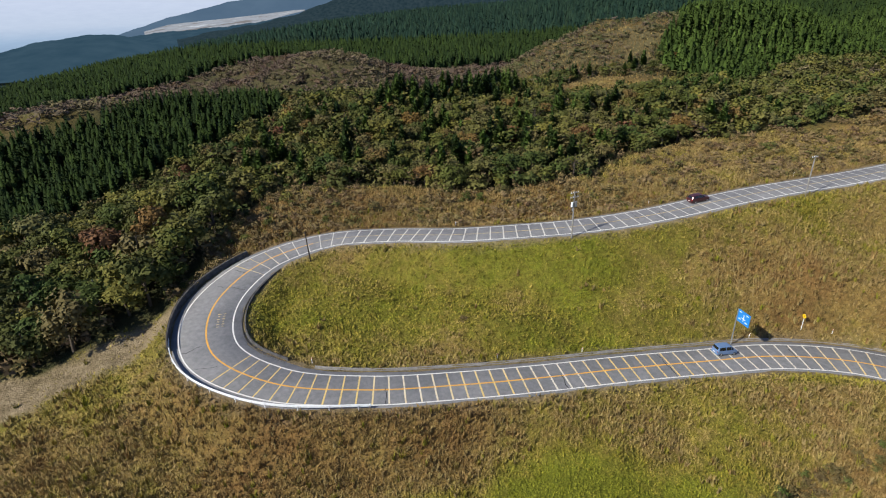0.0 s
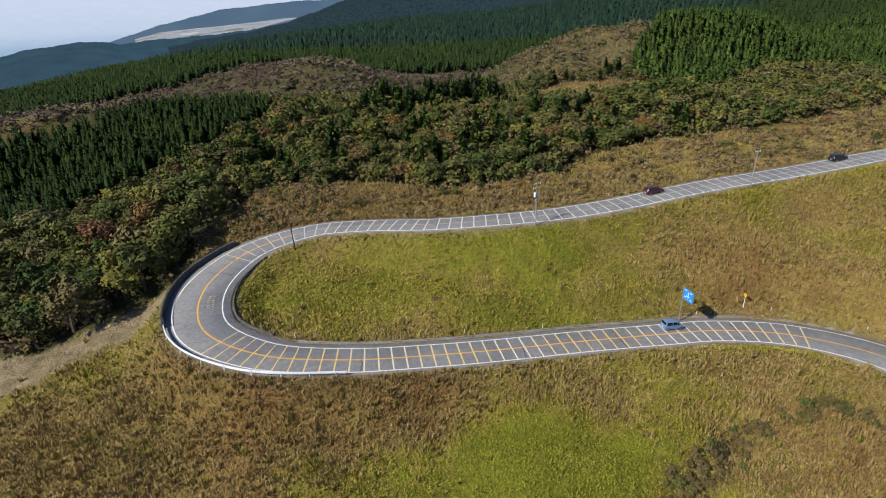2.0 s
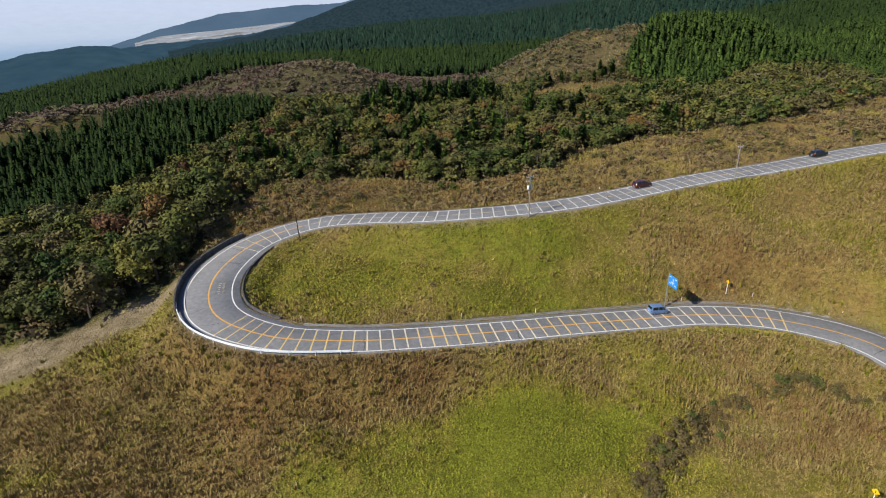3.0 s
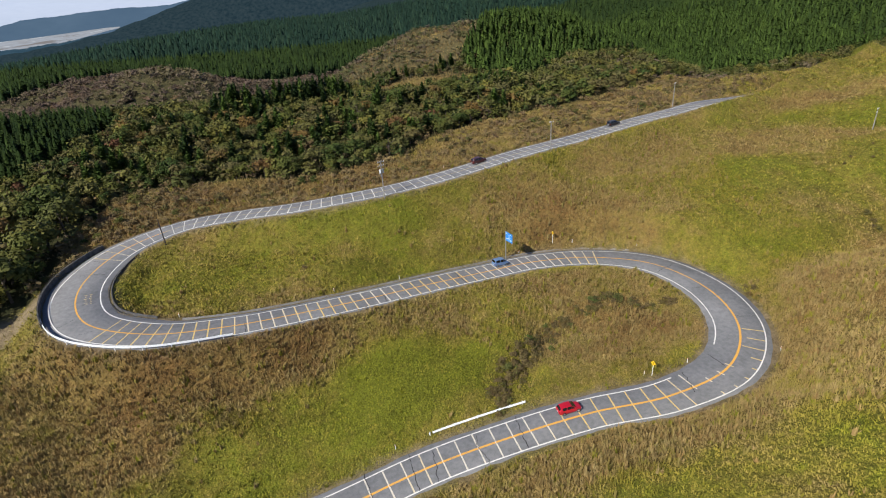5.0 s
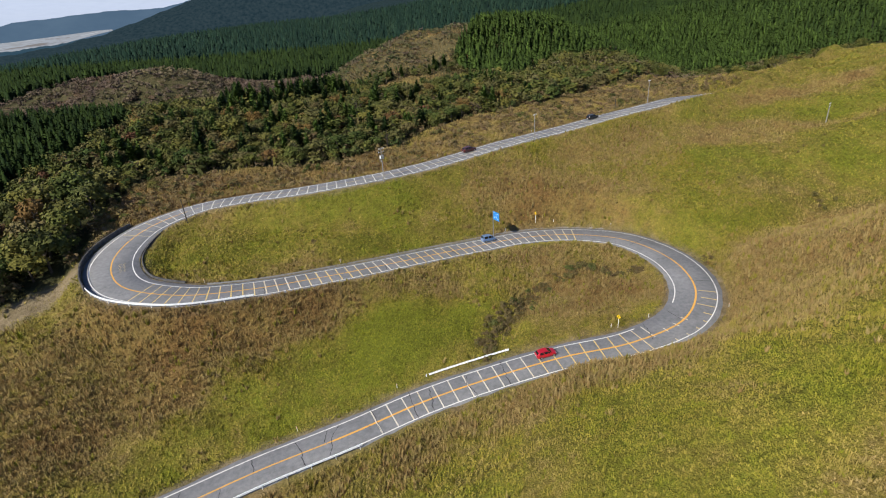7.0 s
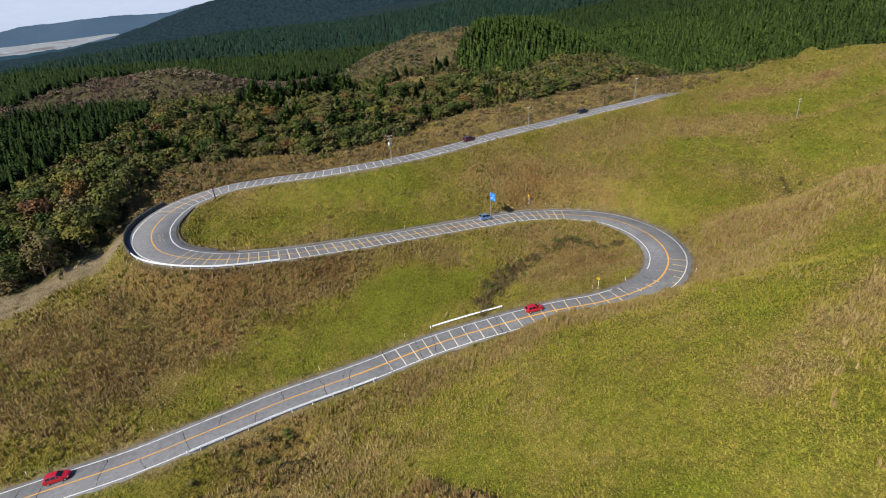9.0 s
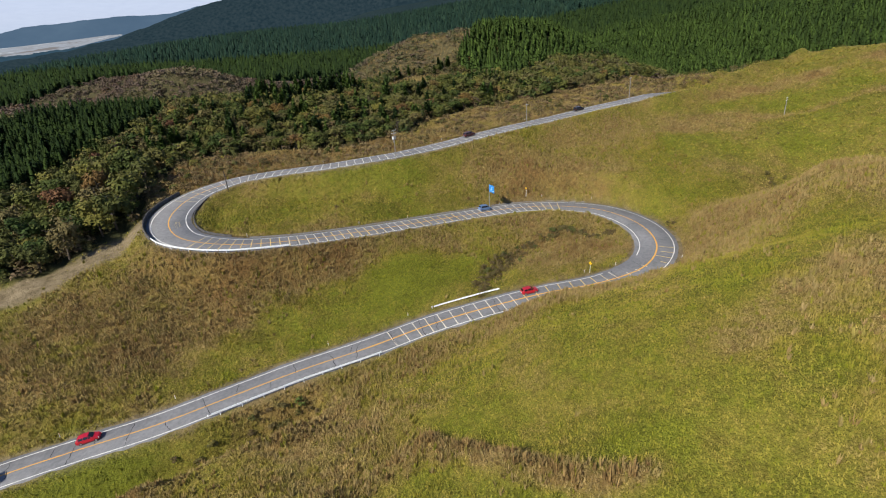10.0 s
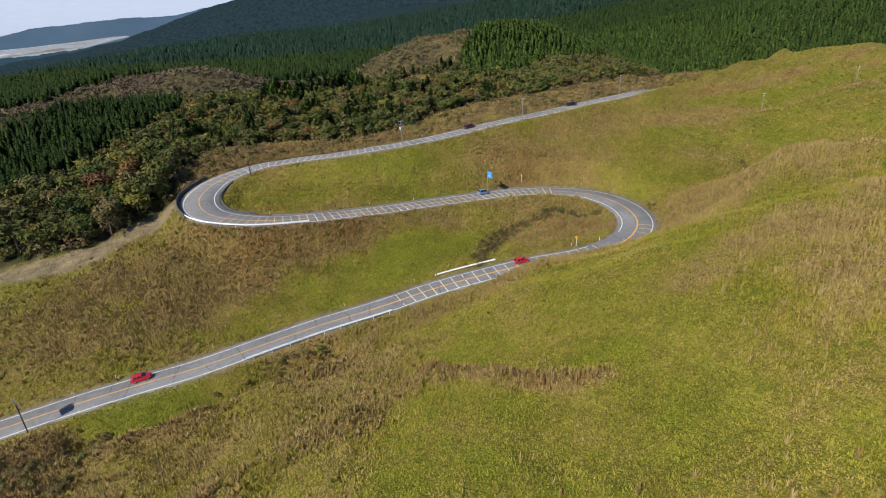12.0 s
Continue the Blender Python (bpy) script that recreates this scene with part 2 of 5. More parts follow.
def spline(points, step):
    """Points along a smooth curve through the given ones, evenly spaced."""
    p = np.asarray(points, float)
    p = np.vstack([2 * p[0] - p[1], p, 2 * p[-1] - p[-2]])
    out = []
    for a, b, c, d in zip(p[:-3], p[1:-2], p[2:-1], p[3:]):
        t = np.linspace(0, 1, 24, endpoint=False)[:, None]
        out.append(0.5 * (2 * b + (c - a) * t + (2 * a - 5 * b + 4 * c - d) * t**2 + (3 * b - a - 3 * c + d) * t**3))
    out = np.vstack(out + [p[-2:-1]])
    s = np.r_[0, np.cumsum(np.linalg.norm(np.diff(out[:, :2], axis=0), axis=1))]
    at = np.arange(0, s[-1], step)
    return np.stack([np.interp(at, s, out[:, k]) for k in range(out.shape[1])], 1), at


# ---- the road's course ----
ROAD_XY = [(230.0, 150.0), (196.0, 139.0), (166.0, 129.0), (137.8, 121.6), (124.2, 118.3), (110.4, 115.9), (96.8, 112.6), (83.1, 109.7), (69.3, 107.2), (55.8, 103.7), (42.3, 99.8), (28.6, 97.5),
           (14.6, 97.5), (0.7, 98.9), (-12.9, 102.4), (-26.6, 103.5), (-38.7, 97.0), (-43.5, 84.1), (-39.3, 71.1), (-27.4, 64.3), (-13.5, 63.6), (0.4, 65.4),
           (14.2, 67.8), (28.0, 70.5), (41.8, 72.7), (55.6, 74.4), (69.5, 72.5), (81.2, 65.1), (85.1, 51.9), (81.2, 38.6), (70.9, 29.4), (57.3, 27.1),
           (43.4, 28.9), (29.4, 29.4), (15.4, 29.0), (1.6, 27.0), (-12.3, 25.2), (-26.0, 22.4), (-39.8, 20.0), (-53.8, 19.4), (-67.7, 18.5), (-100.0, 15.0), (-140.0, 12.0)]
COURSE, ARC = spline(ROAD_XY, 1.0)
ORIGIN = float(ARC[np.linalg.norm(COURSE - np.array((137.8, 121.6)), axis=1).argmin()])
RISE = [21.0, 19.4, 17.6, 16.0, 14.2, 12.3, 9.9, 6.2, 3.5, 1.3, -0.4, -1.8, -3.2, -4.4, -5.9, -8.1, -10.7, -12.4, -15.0, -18.0, -21.0, -24.0]
rise, rise_at = spline([(28.0 * k, z) for k, z in enumerate(RISE)], 1.0)
ROAD_Z = np.interp(ARC - ORIGIN, rise[:, 0], rise[:, 1], left=21.0)
ROAD_Z = ROAD_Z - np.clip(ORIGIN - ARC - 4, 0, 120) * 0.05
HEAD = np.gradient(COURSE, axis=0)
HEAD /= np.linalg.norm(HEAD, axis=1)[:, None]
SIDE = np.stack([-HEAD[:, 1], HEAD[:, 0]], 1)           # to the left of the way down
S = ARC - ORIGIN                                        # metres down the road from the crest
HALF = 3.25 + 1.15 * np.exp(-((S - 196) / 26) ** 2) + 1.2 * np.exp(-((S - 352) / 32) ** 2)   # lane edge lines


AT_KERB = (-80, 160, 185, 222, 236, 326, 345, 372, 392, 600)
LEFT_KERB = np.interp(S, AT_KERB, (0.5, 0.5, 1.3, 1.3, 0.9, 0.9, 1.0, 1.0, 0.4, 0.4))     # asphalt beyond the edge lines
RIGHT_KERB = np.interp(S, AT_KERB, (0.5, 0.6, 1.2, 1.0, 0.4, 0.4, 1.0, 1.1, 0.9, 0.8))


def station(s):
    """Place, heading, left-hand side and half width at s metres down the road."""
    get = lambda v: np.interp(s, S, v)
    return (np.array((get(COURSE[:, 0]), get(COURSE[:, 1]), get(ROAD_Z))), np.array((get(HEAD[:, 0]), get(HEAD[:, 1]))),
            np.array((get(SIDE[:, 0]), get(SIDE[:, 1]))), float(get(HALF)))


def road_distance(x, y):
    """Metres to the road's middle, that place's index, and the side (left of the way down: plus)."""
    x, y = np.ravel(x), np.ravel(y)
    near, index = np.full(len(x), 1e9), np.zeros(len(x), int)
    pick = np.where((x > -160) & (x < 260) & (y > -20) & (y < 190))[0]
    for block in np.array_split(pick, max(1, len(pick) // 20000)):
        d = (x[block, None] - COURSE[None, ::2, 0]) ** 2 + (y[block, None] - COURSE[None, ::2, 1]) ** 2
        index[block] = d.argmin(1) * 2
        near[block] = np.sqrt(d.min(1))
    side = (x - COURSE[index, 0]) * SIDE[index, 0] + (y - COURSE[index, 1]) * SIDE[index, 1]
    return near, index, side


# ---- the lie of the land ----
LAND = np.array((
    (-24.3, -16.2, -7.8, 0.5, 8.5, 17.4, 25.6, 32.2, 37.0, 40.5),
    (-25.2, -18.6, -11.0, -0.4, 8.0, 17.6, 24.5, 29.4, 32.9, 36.3),
    (-24.3, -20.6, -15.8, -3.9, 6.6, 18.3, 23.2, 25.8, 28.2, 31.7),
    (-20.8, -17.4, -16.4, -13.8, 2.2, 8.9, 19.7, 20.0, 23.1, 28.8),
    (-12.7, -8.3, -8.3, -8.6, -5.9, -5.2, 4.8, 5.2, 20.7, 28.6),
    (-5.3, -2.7, 1.5, 2.6, 1.7, 3.8, 7.9, 8.8, 21.3, 28.0),
    (-2.8, 2.1, 8.8, 9.1, 12.0, 15.9, 17.1, 17.0, 23.1, 28.7),
    (2.0, 6.0, 11.0, 13.5, 15.5, 19.0, 20.0, 20.0, 24.3, 25.2),
    (8.0, 13.0, 17.5, 19.0, 21.0, 24.5, 24.0, 20.0, 15.0, 15.0),
))
HILLS = [  # x, y, radius across, radius along, height, turn
    (150, 305, 74, 58, 22, 0), (-95, 398, 90, 45, 20, -50), (-190, 300, 45, 120, 6, 0), (-165, 425, 38, 30, 6, 0), (-70, 372, 40, 26, 7, 0), (-20, 405, 46, 30, 6, 0), (-125, 345, 36, 24, 5, 0), (85, 322, 50, 44, 7, 0), (30, 330, 40, 30, 4, 0), (67, 224, 24, 16, 2.5, 0), (72, 292, 16, 12, 4, 0), (104, 284, 14, 14, 3.5, 0), (90, 330, 14, 20, 4, 20)]
WEST_RIDGE = ((150, 383, 565, 695, 813, 985, 1147, 1350, 1700, 5000), (-330, -320, -322, -281, -248, -174, -80, 50, 250, 900))


def softplus(v, width):
    return width * np.logaddexp(0, v / width)


def far_land(x, y):
    """The wooded country beyond: a long rise with a western edge, above a plain."""
    rise = 90 * np.tanh(0.066 * softplus(y - 430, 60) / 90)
    edge = x - np.interp(y, *WEST_RIDGE)
    z = 3.0 + rise - 0.22 * softplus(-edge - 10, 25)
    z = -35 + softplus(z + 35, 6)
    z = z - 170 * soft(np.hypot(x, y), 1750, 2400) * soft(-x - 0.62 * y, 0, 250)
    z = z + 220 * np.tanh(0.13 * softplus(x - 140, 50) * soft(y, 150, 420) / 220)
    z = z + 18 * soft(y, 120, 185) * (1 - soft(y, 215, 300) * (1 - soft(x, 10, 70))) * (1 - soft(y, 320, 420)) * soft(x, -230, -150) * (1 - soft(x, 170, 260))
    for hx, hy, ra, rl, h, turn in HILLS:
        c, t = math.cos(radians(turn)), math.sin(radians(turn))
        u, v = (x - hx) * c + (y - hy) * t, -(x - hx) * t + (y - hy) * c
        z = z + h * np.exp(-(u / ra) ** 2 - (v / rl) ** 2)
    return z


def near_land(x, y):
    def weights(v, start, step, count):
        u = np.clip((v - start) / step, 0, count - 1.001)
        i = np.floor(u).astype(int)
        t = u - i
        return i, (-.5 * t + t * t - .5 * t**3, 1 - 2.5 * t * t + 1.5 * t**3, .5 * t + 2 * t * t - 1.5 * t**3, -.5 * t * t + .5 * t**3)
    i, wx = weights(x, -130, 40, 10)
    j, wy = weights(y, -100, 35, 9)
    z = 0
    for a in range(4):
        for b in range(4):
            z = z + wy[a] * wx[b] * LAND[np.clip(j + a - 1, 0, 8), np.clip(i + b - 1, 0, 9)]
    return z


def wrinkle(x, y):
    """Small unevenness of the ground."""
    z = 0 * x
    for k, (long, high) in enumerate(((34, 0.45), (21, 0.30), (13, 0.20), (8.3, 0.14), (5.1, 0.10))):
        for turn in (0.4 + k, 1.7 + 1.3 * k, 2.9 + 0.7 * k):
            z = z + high * 0.5 * np.sin((x * math.cos(turn) + y * math.sin(turn)) * 6.283 / long + 1.9 * k + turn * 5 + 0.8 * np.sin((y * math.cos(turn) - x * math.sin(turn)) * 6.283 / (long * 1.7)))
    return z


SWELL = np.array((      # rises and hollows of the southern hill, each 20 m by 13 m
    (0.0, 0.0, -0.4, 0.1, 0.4, 0.0, 0.0, 0.0),
    (0.0, -0.1, -0.3, -0.3, -0.3, 0.4, 0.0, 0.0),
    (0.6, -1.5, -0.3, 2.4, 1.2, 2.1, 0.1, 0.0),
    (3.7, 1.3, 2.6, -1.6, 1.1, 0.0, 0.3, 0.0),
    (-0.5, 1.5, -4.1, -0.6, -1.7, -1.7, 1.3, 0.5),
    (-2.5, -1.1, -0.6, -0.1, -0.7, 0.0, 2.7, 2.0),
))
GULLIES = [  # from, to, half width, depth
    ((90, 46), (122, 48), 6, 3.0), ((122, 48), (165, 64), 7, 3.2), ((33, 38), (46, 50), 4.0, 1.6), ((46, 50), (76, 51), 3.5, 1.8), ((-38, 9), (-12, 16), 3.5, 3.8),
    ((-60, 7), (-38, 9), 3.5, 3.2), ((-60, 1), (-38, 4), 3.0, -2.2), ((-38, 4), (-16, 6), 3.2, -2.0), ((-16, 6), (2, 14), 3.2, -1.2),
    ((-34, -20), (-13, -15), 3.0, -1.3), ((-13, -15), (4, -12), 2.4, -1.5), ((4, -12), (12, -24), 2.2, -1.6), ((12, -24), (24, -35), 2.4, -1.3),
    ((66, 11), (94, 9), 4.0, -0.9), ((94, 9), (118, 2), 4.5, -1.0), ((136, 66), (158, 90), 2.6, 1.3)]
KNOBS = [  # x, y, radius, height: rises and hollows
    (90, 26, 11, -4.0), (75, 12, 9, -2.5), (108, 34, 8, -1.0), (8, 75, 9, 2.6), (100, -1, 12, -1.6), (76, -21, 12, -2.2), (175, 90, 14, -2.5), (173, 60, 14, 2.0), (-6, 90, 9, -1.6),
    (60, 50, 8, 2.4), (40, 47, 7, 1.4), (113, 20, 9, 2.0), (-51, 66, 8, 2.5), (275, 118, 45, 12.0), (216, 138, 14, -3.6), (248, 92, 26, 3.0), (152, 72, 20, 2.6)]


def height(x, y, bench=True):
    """The ground's height, with the bench that carries the road."""
    x, y = np.asarray(x, float), np.asarray(y, float)
    shape = x.shape
    x, y = x.ravel(), y.ravel()
    inside = soft(x, -210, -120) * (1 - soft(x, 225, 320)) * (1 - soft(y, 160, 230)) * soft(y, -220, -100)
    far = far_land(x, np.maximum(y, 60))
    z = near_land(x, y) * inside + far * (1 - inside)
    for (ax, ay), (bx, by), half, deep in GULLIES:
        t = np.clip(((x - ax) * (bx - ax) + (y - ay) * (by - ay)) / ((bx - ax) ** 2 + (by - ay) ** 2), 0, 1)
        d = np.hypot(x - ax - t * (bx - ax), y - ay - t * (by - ay))
        z = z - deep * np.exp(-(d / half) ** 2)
    for px, py, r, h in KNOBS:
        z = z + h * np.exp(-((x - px) ** 2 + (y - py) ** 2) / r**2)
    for j, row in enumerate(SWELL):
        for i, lift in enumerate(row):
            if lift:
                z = z + lift * np.exp(-((x + 20 - 20 * i) ** 2 + (y + 40 - 13 * j) ** 2) / 169)
    z = z + wrinkle(x, y)
    if bench:
        near, index, side = road_distance(x, y)
        edge = HALF[index] + np.where(side > 0, LEFT_KERB[index], RIGHT_KERB[index]) + 0.9
        w = 1 - soft(near, edge, edge + 6.0)
        z = z * (1 - w) + (ROAD_Z[index] - 0.12) * w
        down = S[index]
        bank = np.where(side > 0, 1.0, 0.0) * (1 - soft(down, 105, 150)) * (2.2 + 2.2 * (1 - soft(down, -6, 26)))
        z = z + bank * np.exp(-((near - edge - 5.0) / 3.6) ** 2) * soft(near, edge, edge + 3.0)
    return z.reshape(shape)


# ---- how the plants spread ----
PATCHES = [             # x, y, radius x, radius y, dryness (0 lush green, 1 rust brown)
    (95, 138, 70, 22, 0.60), (-45, 116, 22, 12, 0.98), (8, 116, 55, 13, 0.92), (80, 132, 30, 14, 0.62),
    (61, 85, 18, 8, 0.86), (-22, 69, 14, 3.5, 0.75), (-24, 76, 9, 3, 0.55), (2, 71.5, 18, 3, 0.55), (10, 84, 34, 11, 0.20), (84, 98, 30, 7, 0.50), (86, 79, 12, 6, 0.62),
    (-45, 47, 30, 17, 0.78), (-12, 58, 30, 5.5, 0.92), (15, 48, 12, 8.5, -0.25), (-8, 39, 17, 6, 0.04), (-27, 33, 16, 5, 0.10), (36, 59, 17, 6, 0.55), (-2, 47, 8, 4, 0.25),
    (60, 49, 16, 9, 0.70), (52, 46, 4, 2, 0.1), (58, 62, 18, 3, 0.66), (30, 18, 50, 5.5, 0.72), (98, 27, 22, 14, 0.70), (120, 40, 24, 8, 0.66),
    (-45, 12, 14, 3.5, -0.05), (-20, -3, 22, 7, 0.52), (-48, -6, 14, 5, 0.6), (-68, 2, 9, 7, 0.95), (40, -12, 30, 12, 0.08), (28, -38, 22, 10, 0.05), (78, -24, 17, 12, 0.62), (60, -38, 10, 6, 0.70), (63, -19, 10, 5, 0.66), (49, -22, 8, 4, 0.55), (47, -41, 8, 4, 0.62),
    (62, -6, 13, 5, 0.30), (95, 300, 60, 50, 0.80), (96, 62, 12, 9, 0.30), (147, 92, 12, 7, 0.72), (118, 98, 16, 6, 0.60), (104, 88, 9, 6, 0.66), (130, 78, 15, 9, 0.22), (185, 80, 22, 14, 0.15)]


def dryness(x, y):
    total, weight = (0.30 + 0.36 * soft(y, 150, 190)) * 0.5 + 0 * x, 0.5 + 0 * x
    for px, py, rx, ry, value in PATCHES:
        w = 3.0 * np.exp(-(((x - px) / rx) ** 2 + ((y - py) / ry) ** 2) ** 1.5)
        total, weight = total + w * value, weight + w
    for line, half, value in RIDGE_WAYS:
        w = 7.0 * np.exp(-(along(x, y, line) / half) ** 2)
        total, weight = total + w * value, weight + w
    return total / weight


def along(x, y, line):
    """Metres to a broken line."""
    best = np.full(np.shape(x), 1e9)
    for (ax, ay), (bx, by) in zip(line, line[1:]):
        t = np.clip(((x - ax) * (bx - ax) + (y - ay) * (by - ay)) / ((bx - ax) ** 2 + (by - ay) ** 2), 0, 1)
        best = np.minimum(best, np.hypot(x - ax - t * (bx - ax), y - ay - t * (by - ay)))
    return best


TRACK = [(-50, 84), (-56, 79.5), (-64, 74), (-72, 69.5), (-82, 68), (-96, 69), (-140, 70)]
RIDGE_WAYS = [          # bands of dry reeds: their middle line, half width, dryness
    ([(126, 92), (150, 92), (170, 85), (200, 72), (226, 66)], 2.4, 0.62), ([(160, 112), (190, 108), (226, 96)], 2.4, 0.62), ([(93, 40), (104, 30), (106, 14), (119, 1)], 2.4, 0.62),
    ([(-66, -6), (-58, 2), (-46, 2), (-38, 6), (-27, 8), (-16, 6), (-8, 12), (2, 16), (14, 18), (30, 19)], 3.2, 0.64), ([(-40, -24), (-34, -20), (-27, -20), (-20, -17), (-13, -14), (-4, -12)], 3.2, 0.64),
    ([(-4, -12), (4, -12), (10, -19), (13, -25), (19, -32), (24, -34)], 1.7, 0.80), ([(66, 12), (80, 10), (94, 10), (106, 7), (118, 2)], 3.4, 0.60), ([(60, 12), (41, 14), (28, 12)], 2.4, 0.62)]


def track(x, y):
    """The mown track that leaves the bend: 1 on it."""
    return 1 - soft(along(x, y, TRACK) + 0.9 * np.sin(x * 0.6) * np.sin(y * 0.8), 3.6, 6.8)


def verge(x, y):
    """The trodden strip beside the asphalt: 1 on it."""
    near, index, side = road_distance(x, y)
    gap = near - HALF[index] - np.where(side > 0, LEFT_KERB[index], RIGHT_KERB[index])
    return np.where((side > 0) & (S[index] > 395), 0.45, 0.85) * (1 - soft(gap, 0.9, 2.0))


def far_fields(x, y):
    """Pale farmland on the plain beyond the woods."""
    return np.exp(-(((x + 1040) / 420) ** 2 + ((y - 2750) / 420) ** 2) ** 2)


def oval(x, y, px, py, rx, ry):
    return np.exp(-(((x - px) / rx) ** 2 + ((y - py) / ry) ** 2) ** 2)


WOOD_EDGE = ((-60, -50, -46, -30, -14, 1, 15, 29, 47, 65, 80, 98, 109, 130, 182, 300), (112, 124, 138, 135, 133, 127, 126, 124, 137, 144, 145, 149, 150, 162, 200, 240))


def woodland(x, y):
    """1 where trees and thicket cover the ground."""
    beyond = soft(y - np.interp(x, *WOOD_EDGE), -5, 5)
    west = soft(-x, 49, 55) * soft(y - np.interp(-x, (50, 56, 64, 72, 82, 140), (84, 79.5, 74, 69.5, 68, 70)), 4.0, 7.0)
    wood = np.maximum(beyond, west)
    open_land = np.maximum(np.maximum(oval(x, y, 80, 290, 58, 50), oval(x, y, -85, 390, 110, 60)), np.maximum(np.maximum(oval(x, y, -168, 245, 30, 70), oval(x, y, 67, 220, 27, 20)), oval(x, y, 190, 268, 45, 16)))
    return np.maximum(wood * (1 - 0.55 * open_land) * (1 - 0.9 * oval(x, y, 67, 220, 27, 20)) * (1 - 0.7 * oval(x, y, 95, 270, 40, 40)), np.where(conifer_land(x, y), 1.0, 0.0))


def conifer_land(x, y):
    """1 in the planted conifer woods."""
    plot = (x < -66 + 3 * np.sin(y * 0.13)) & (y > np.interp(x, (-144, -111, -100, -89, -74, -64), (128, 135, 147, 162, 173, 195)) + 2 * np.sin(x * 0.4)) & (y < np.minimum(181 + 1.17 * (x + 154), 234))
    hill = (x > np.maximum(98, 97 + 0.72 * (y - 259) - 0.42 * np.maximum(y - 300, 0))) & (y > np.interp(x, (98, 110, 147, 182, 400), (217, 208, 232, 241, 262)) + 3 * np.sin(x * 0.14))
    far = (y > 455 + 0.25 * (x + 60)) * (x > -1400) * (x < 180)
    left = (x < np.interp(y, (170, 300, 380, 420, 460), (-215, -240, -222, -180, -130)) + 4 * np.sin(y * 0.11)) & (y > 170)
    return (plot | hill | far | left) & ((x - np.interp(y, *WEST_RIDGE) > -60) | (y > 1450))


def cuts(low, high, step, far_low, far_high, growth):
    """Grid lines, dense from low to high and ever wider apart beyond."""
    v = list(np.arange(low, high + step, step))
    gap = step
    while v[-1] < far_high:
        gap *= growth
        v.append(v[-1] + gap)
    gap = step
    while v[0] > far_low:
        gap *= growth
        v.insert(0, v[0] - gap)
    return np.array(v)


gx, gy = cuts(-110, 215, 1.45, -4600, 4600, 1.09), cuts(-100, 178, 1.45, -900, 4700, 1.07)
XX, YY = np.meshgrid(gx, gy)
ZZ = height(XX, YY)


def surface(x, y):
    """Height of the built ground between its grid lines."""
    x, y = np.asarray(x, float), np.asarray(y, float)
    i, j = np.clip(np.searchsorted(gx, x) - 1, 0, len(gx) - 2), np.clip(np.searchsorted(gy, y) - 1, 0, len(gy) - 2)
    u, w = (x - gx[i]) / (gx[i + 1] - gx[i]), (y - gy[j]) / (gy[j + 1] - gy[j])
    return (ZZ[j, i] * (1 - u) + ZZ[j, i + 1] * u) * (1 - w) + (ZZ[j + 1, i] * (1 - u) + ZZ[j + 1, i + 1] * u) * w


nx, ny = len(gx), len(gy)
index = np.arange(nx * ny).reshape(ny, nx)
quads = np.stack([index[:-1, :-1], index[:-1, 1:], index[1:, 1:], index[1:, :-1]], -1).reshape(-1, 4)
fx, fy = XX.ravel(), YY.ravel()
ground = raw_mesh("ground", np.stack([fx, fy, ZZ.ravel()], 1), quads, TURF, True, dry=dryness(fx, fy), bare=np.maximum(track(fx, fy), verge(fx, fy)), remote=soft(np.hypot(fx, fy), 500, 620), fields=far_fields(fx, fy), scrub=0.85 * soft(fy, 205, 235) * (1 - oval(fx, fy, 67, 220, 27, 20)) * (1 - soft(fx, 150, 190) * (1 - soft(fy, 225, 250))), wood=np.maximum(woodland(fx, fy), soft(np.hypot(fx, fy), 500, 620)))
tagged(ground, "rolling highland meadow of green and rust autumn grass", "ground", kind="structure")

# ---- the road ----
ROAD_END = 572.0
def kerb(s, half, sign):
    return sign * (half + float(np.interp(s, S, LEFT_KERB if sign > 0 else RIGHT_KERB)) + 0.10 * math.sin(s * 0.37 + sign) + 0.06 * math.sin(s * 1.3))


at = np.arange(-60, ROAD_END, 1.0)
v, f = [], []
for k, s in enumerate(at):
    p, h, side, half = station(s)
    for o, dz in ((kerb(s, half, 1) + 0.25, -0.25), (kerb(s, half, 1), -0.02), (0, 0.03), (kerb(s, half, -1), -0.02), (kerb(s, half, -1) - 0.25, -0.25)):
        v.append((p[0] + side[0] * o, p[1] + side[1] * o, p[2] + dz))
    if k:
        f += [(5 * k - 5 + j, 5 * k - 4 + j, 5 * k + 1 + j, 5 * k + j) for j in range(4)]
road = raw_mesh("road", v, f, ASPHALT)
tagged(road, "grey two-lane asphalt mountain road with hairpin bends", "road", kind="structure")

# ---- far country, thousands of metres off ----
# Far land shown by emission alone, with blue distance haze put into its colours.
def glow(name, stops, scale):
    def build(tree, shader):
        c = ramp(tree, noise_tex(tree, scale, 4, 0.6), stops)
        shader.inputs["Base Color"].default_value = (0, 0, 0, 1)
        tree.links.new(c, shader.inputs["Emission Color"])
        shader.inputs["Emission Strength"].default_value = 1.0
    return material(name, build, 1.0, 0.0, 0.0)


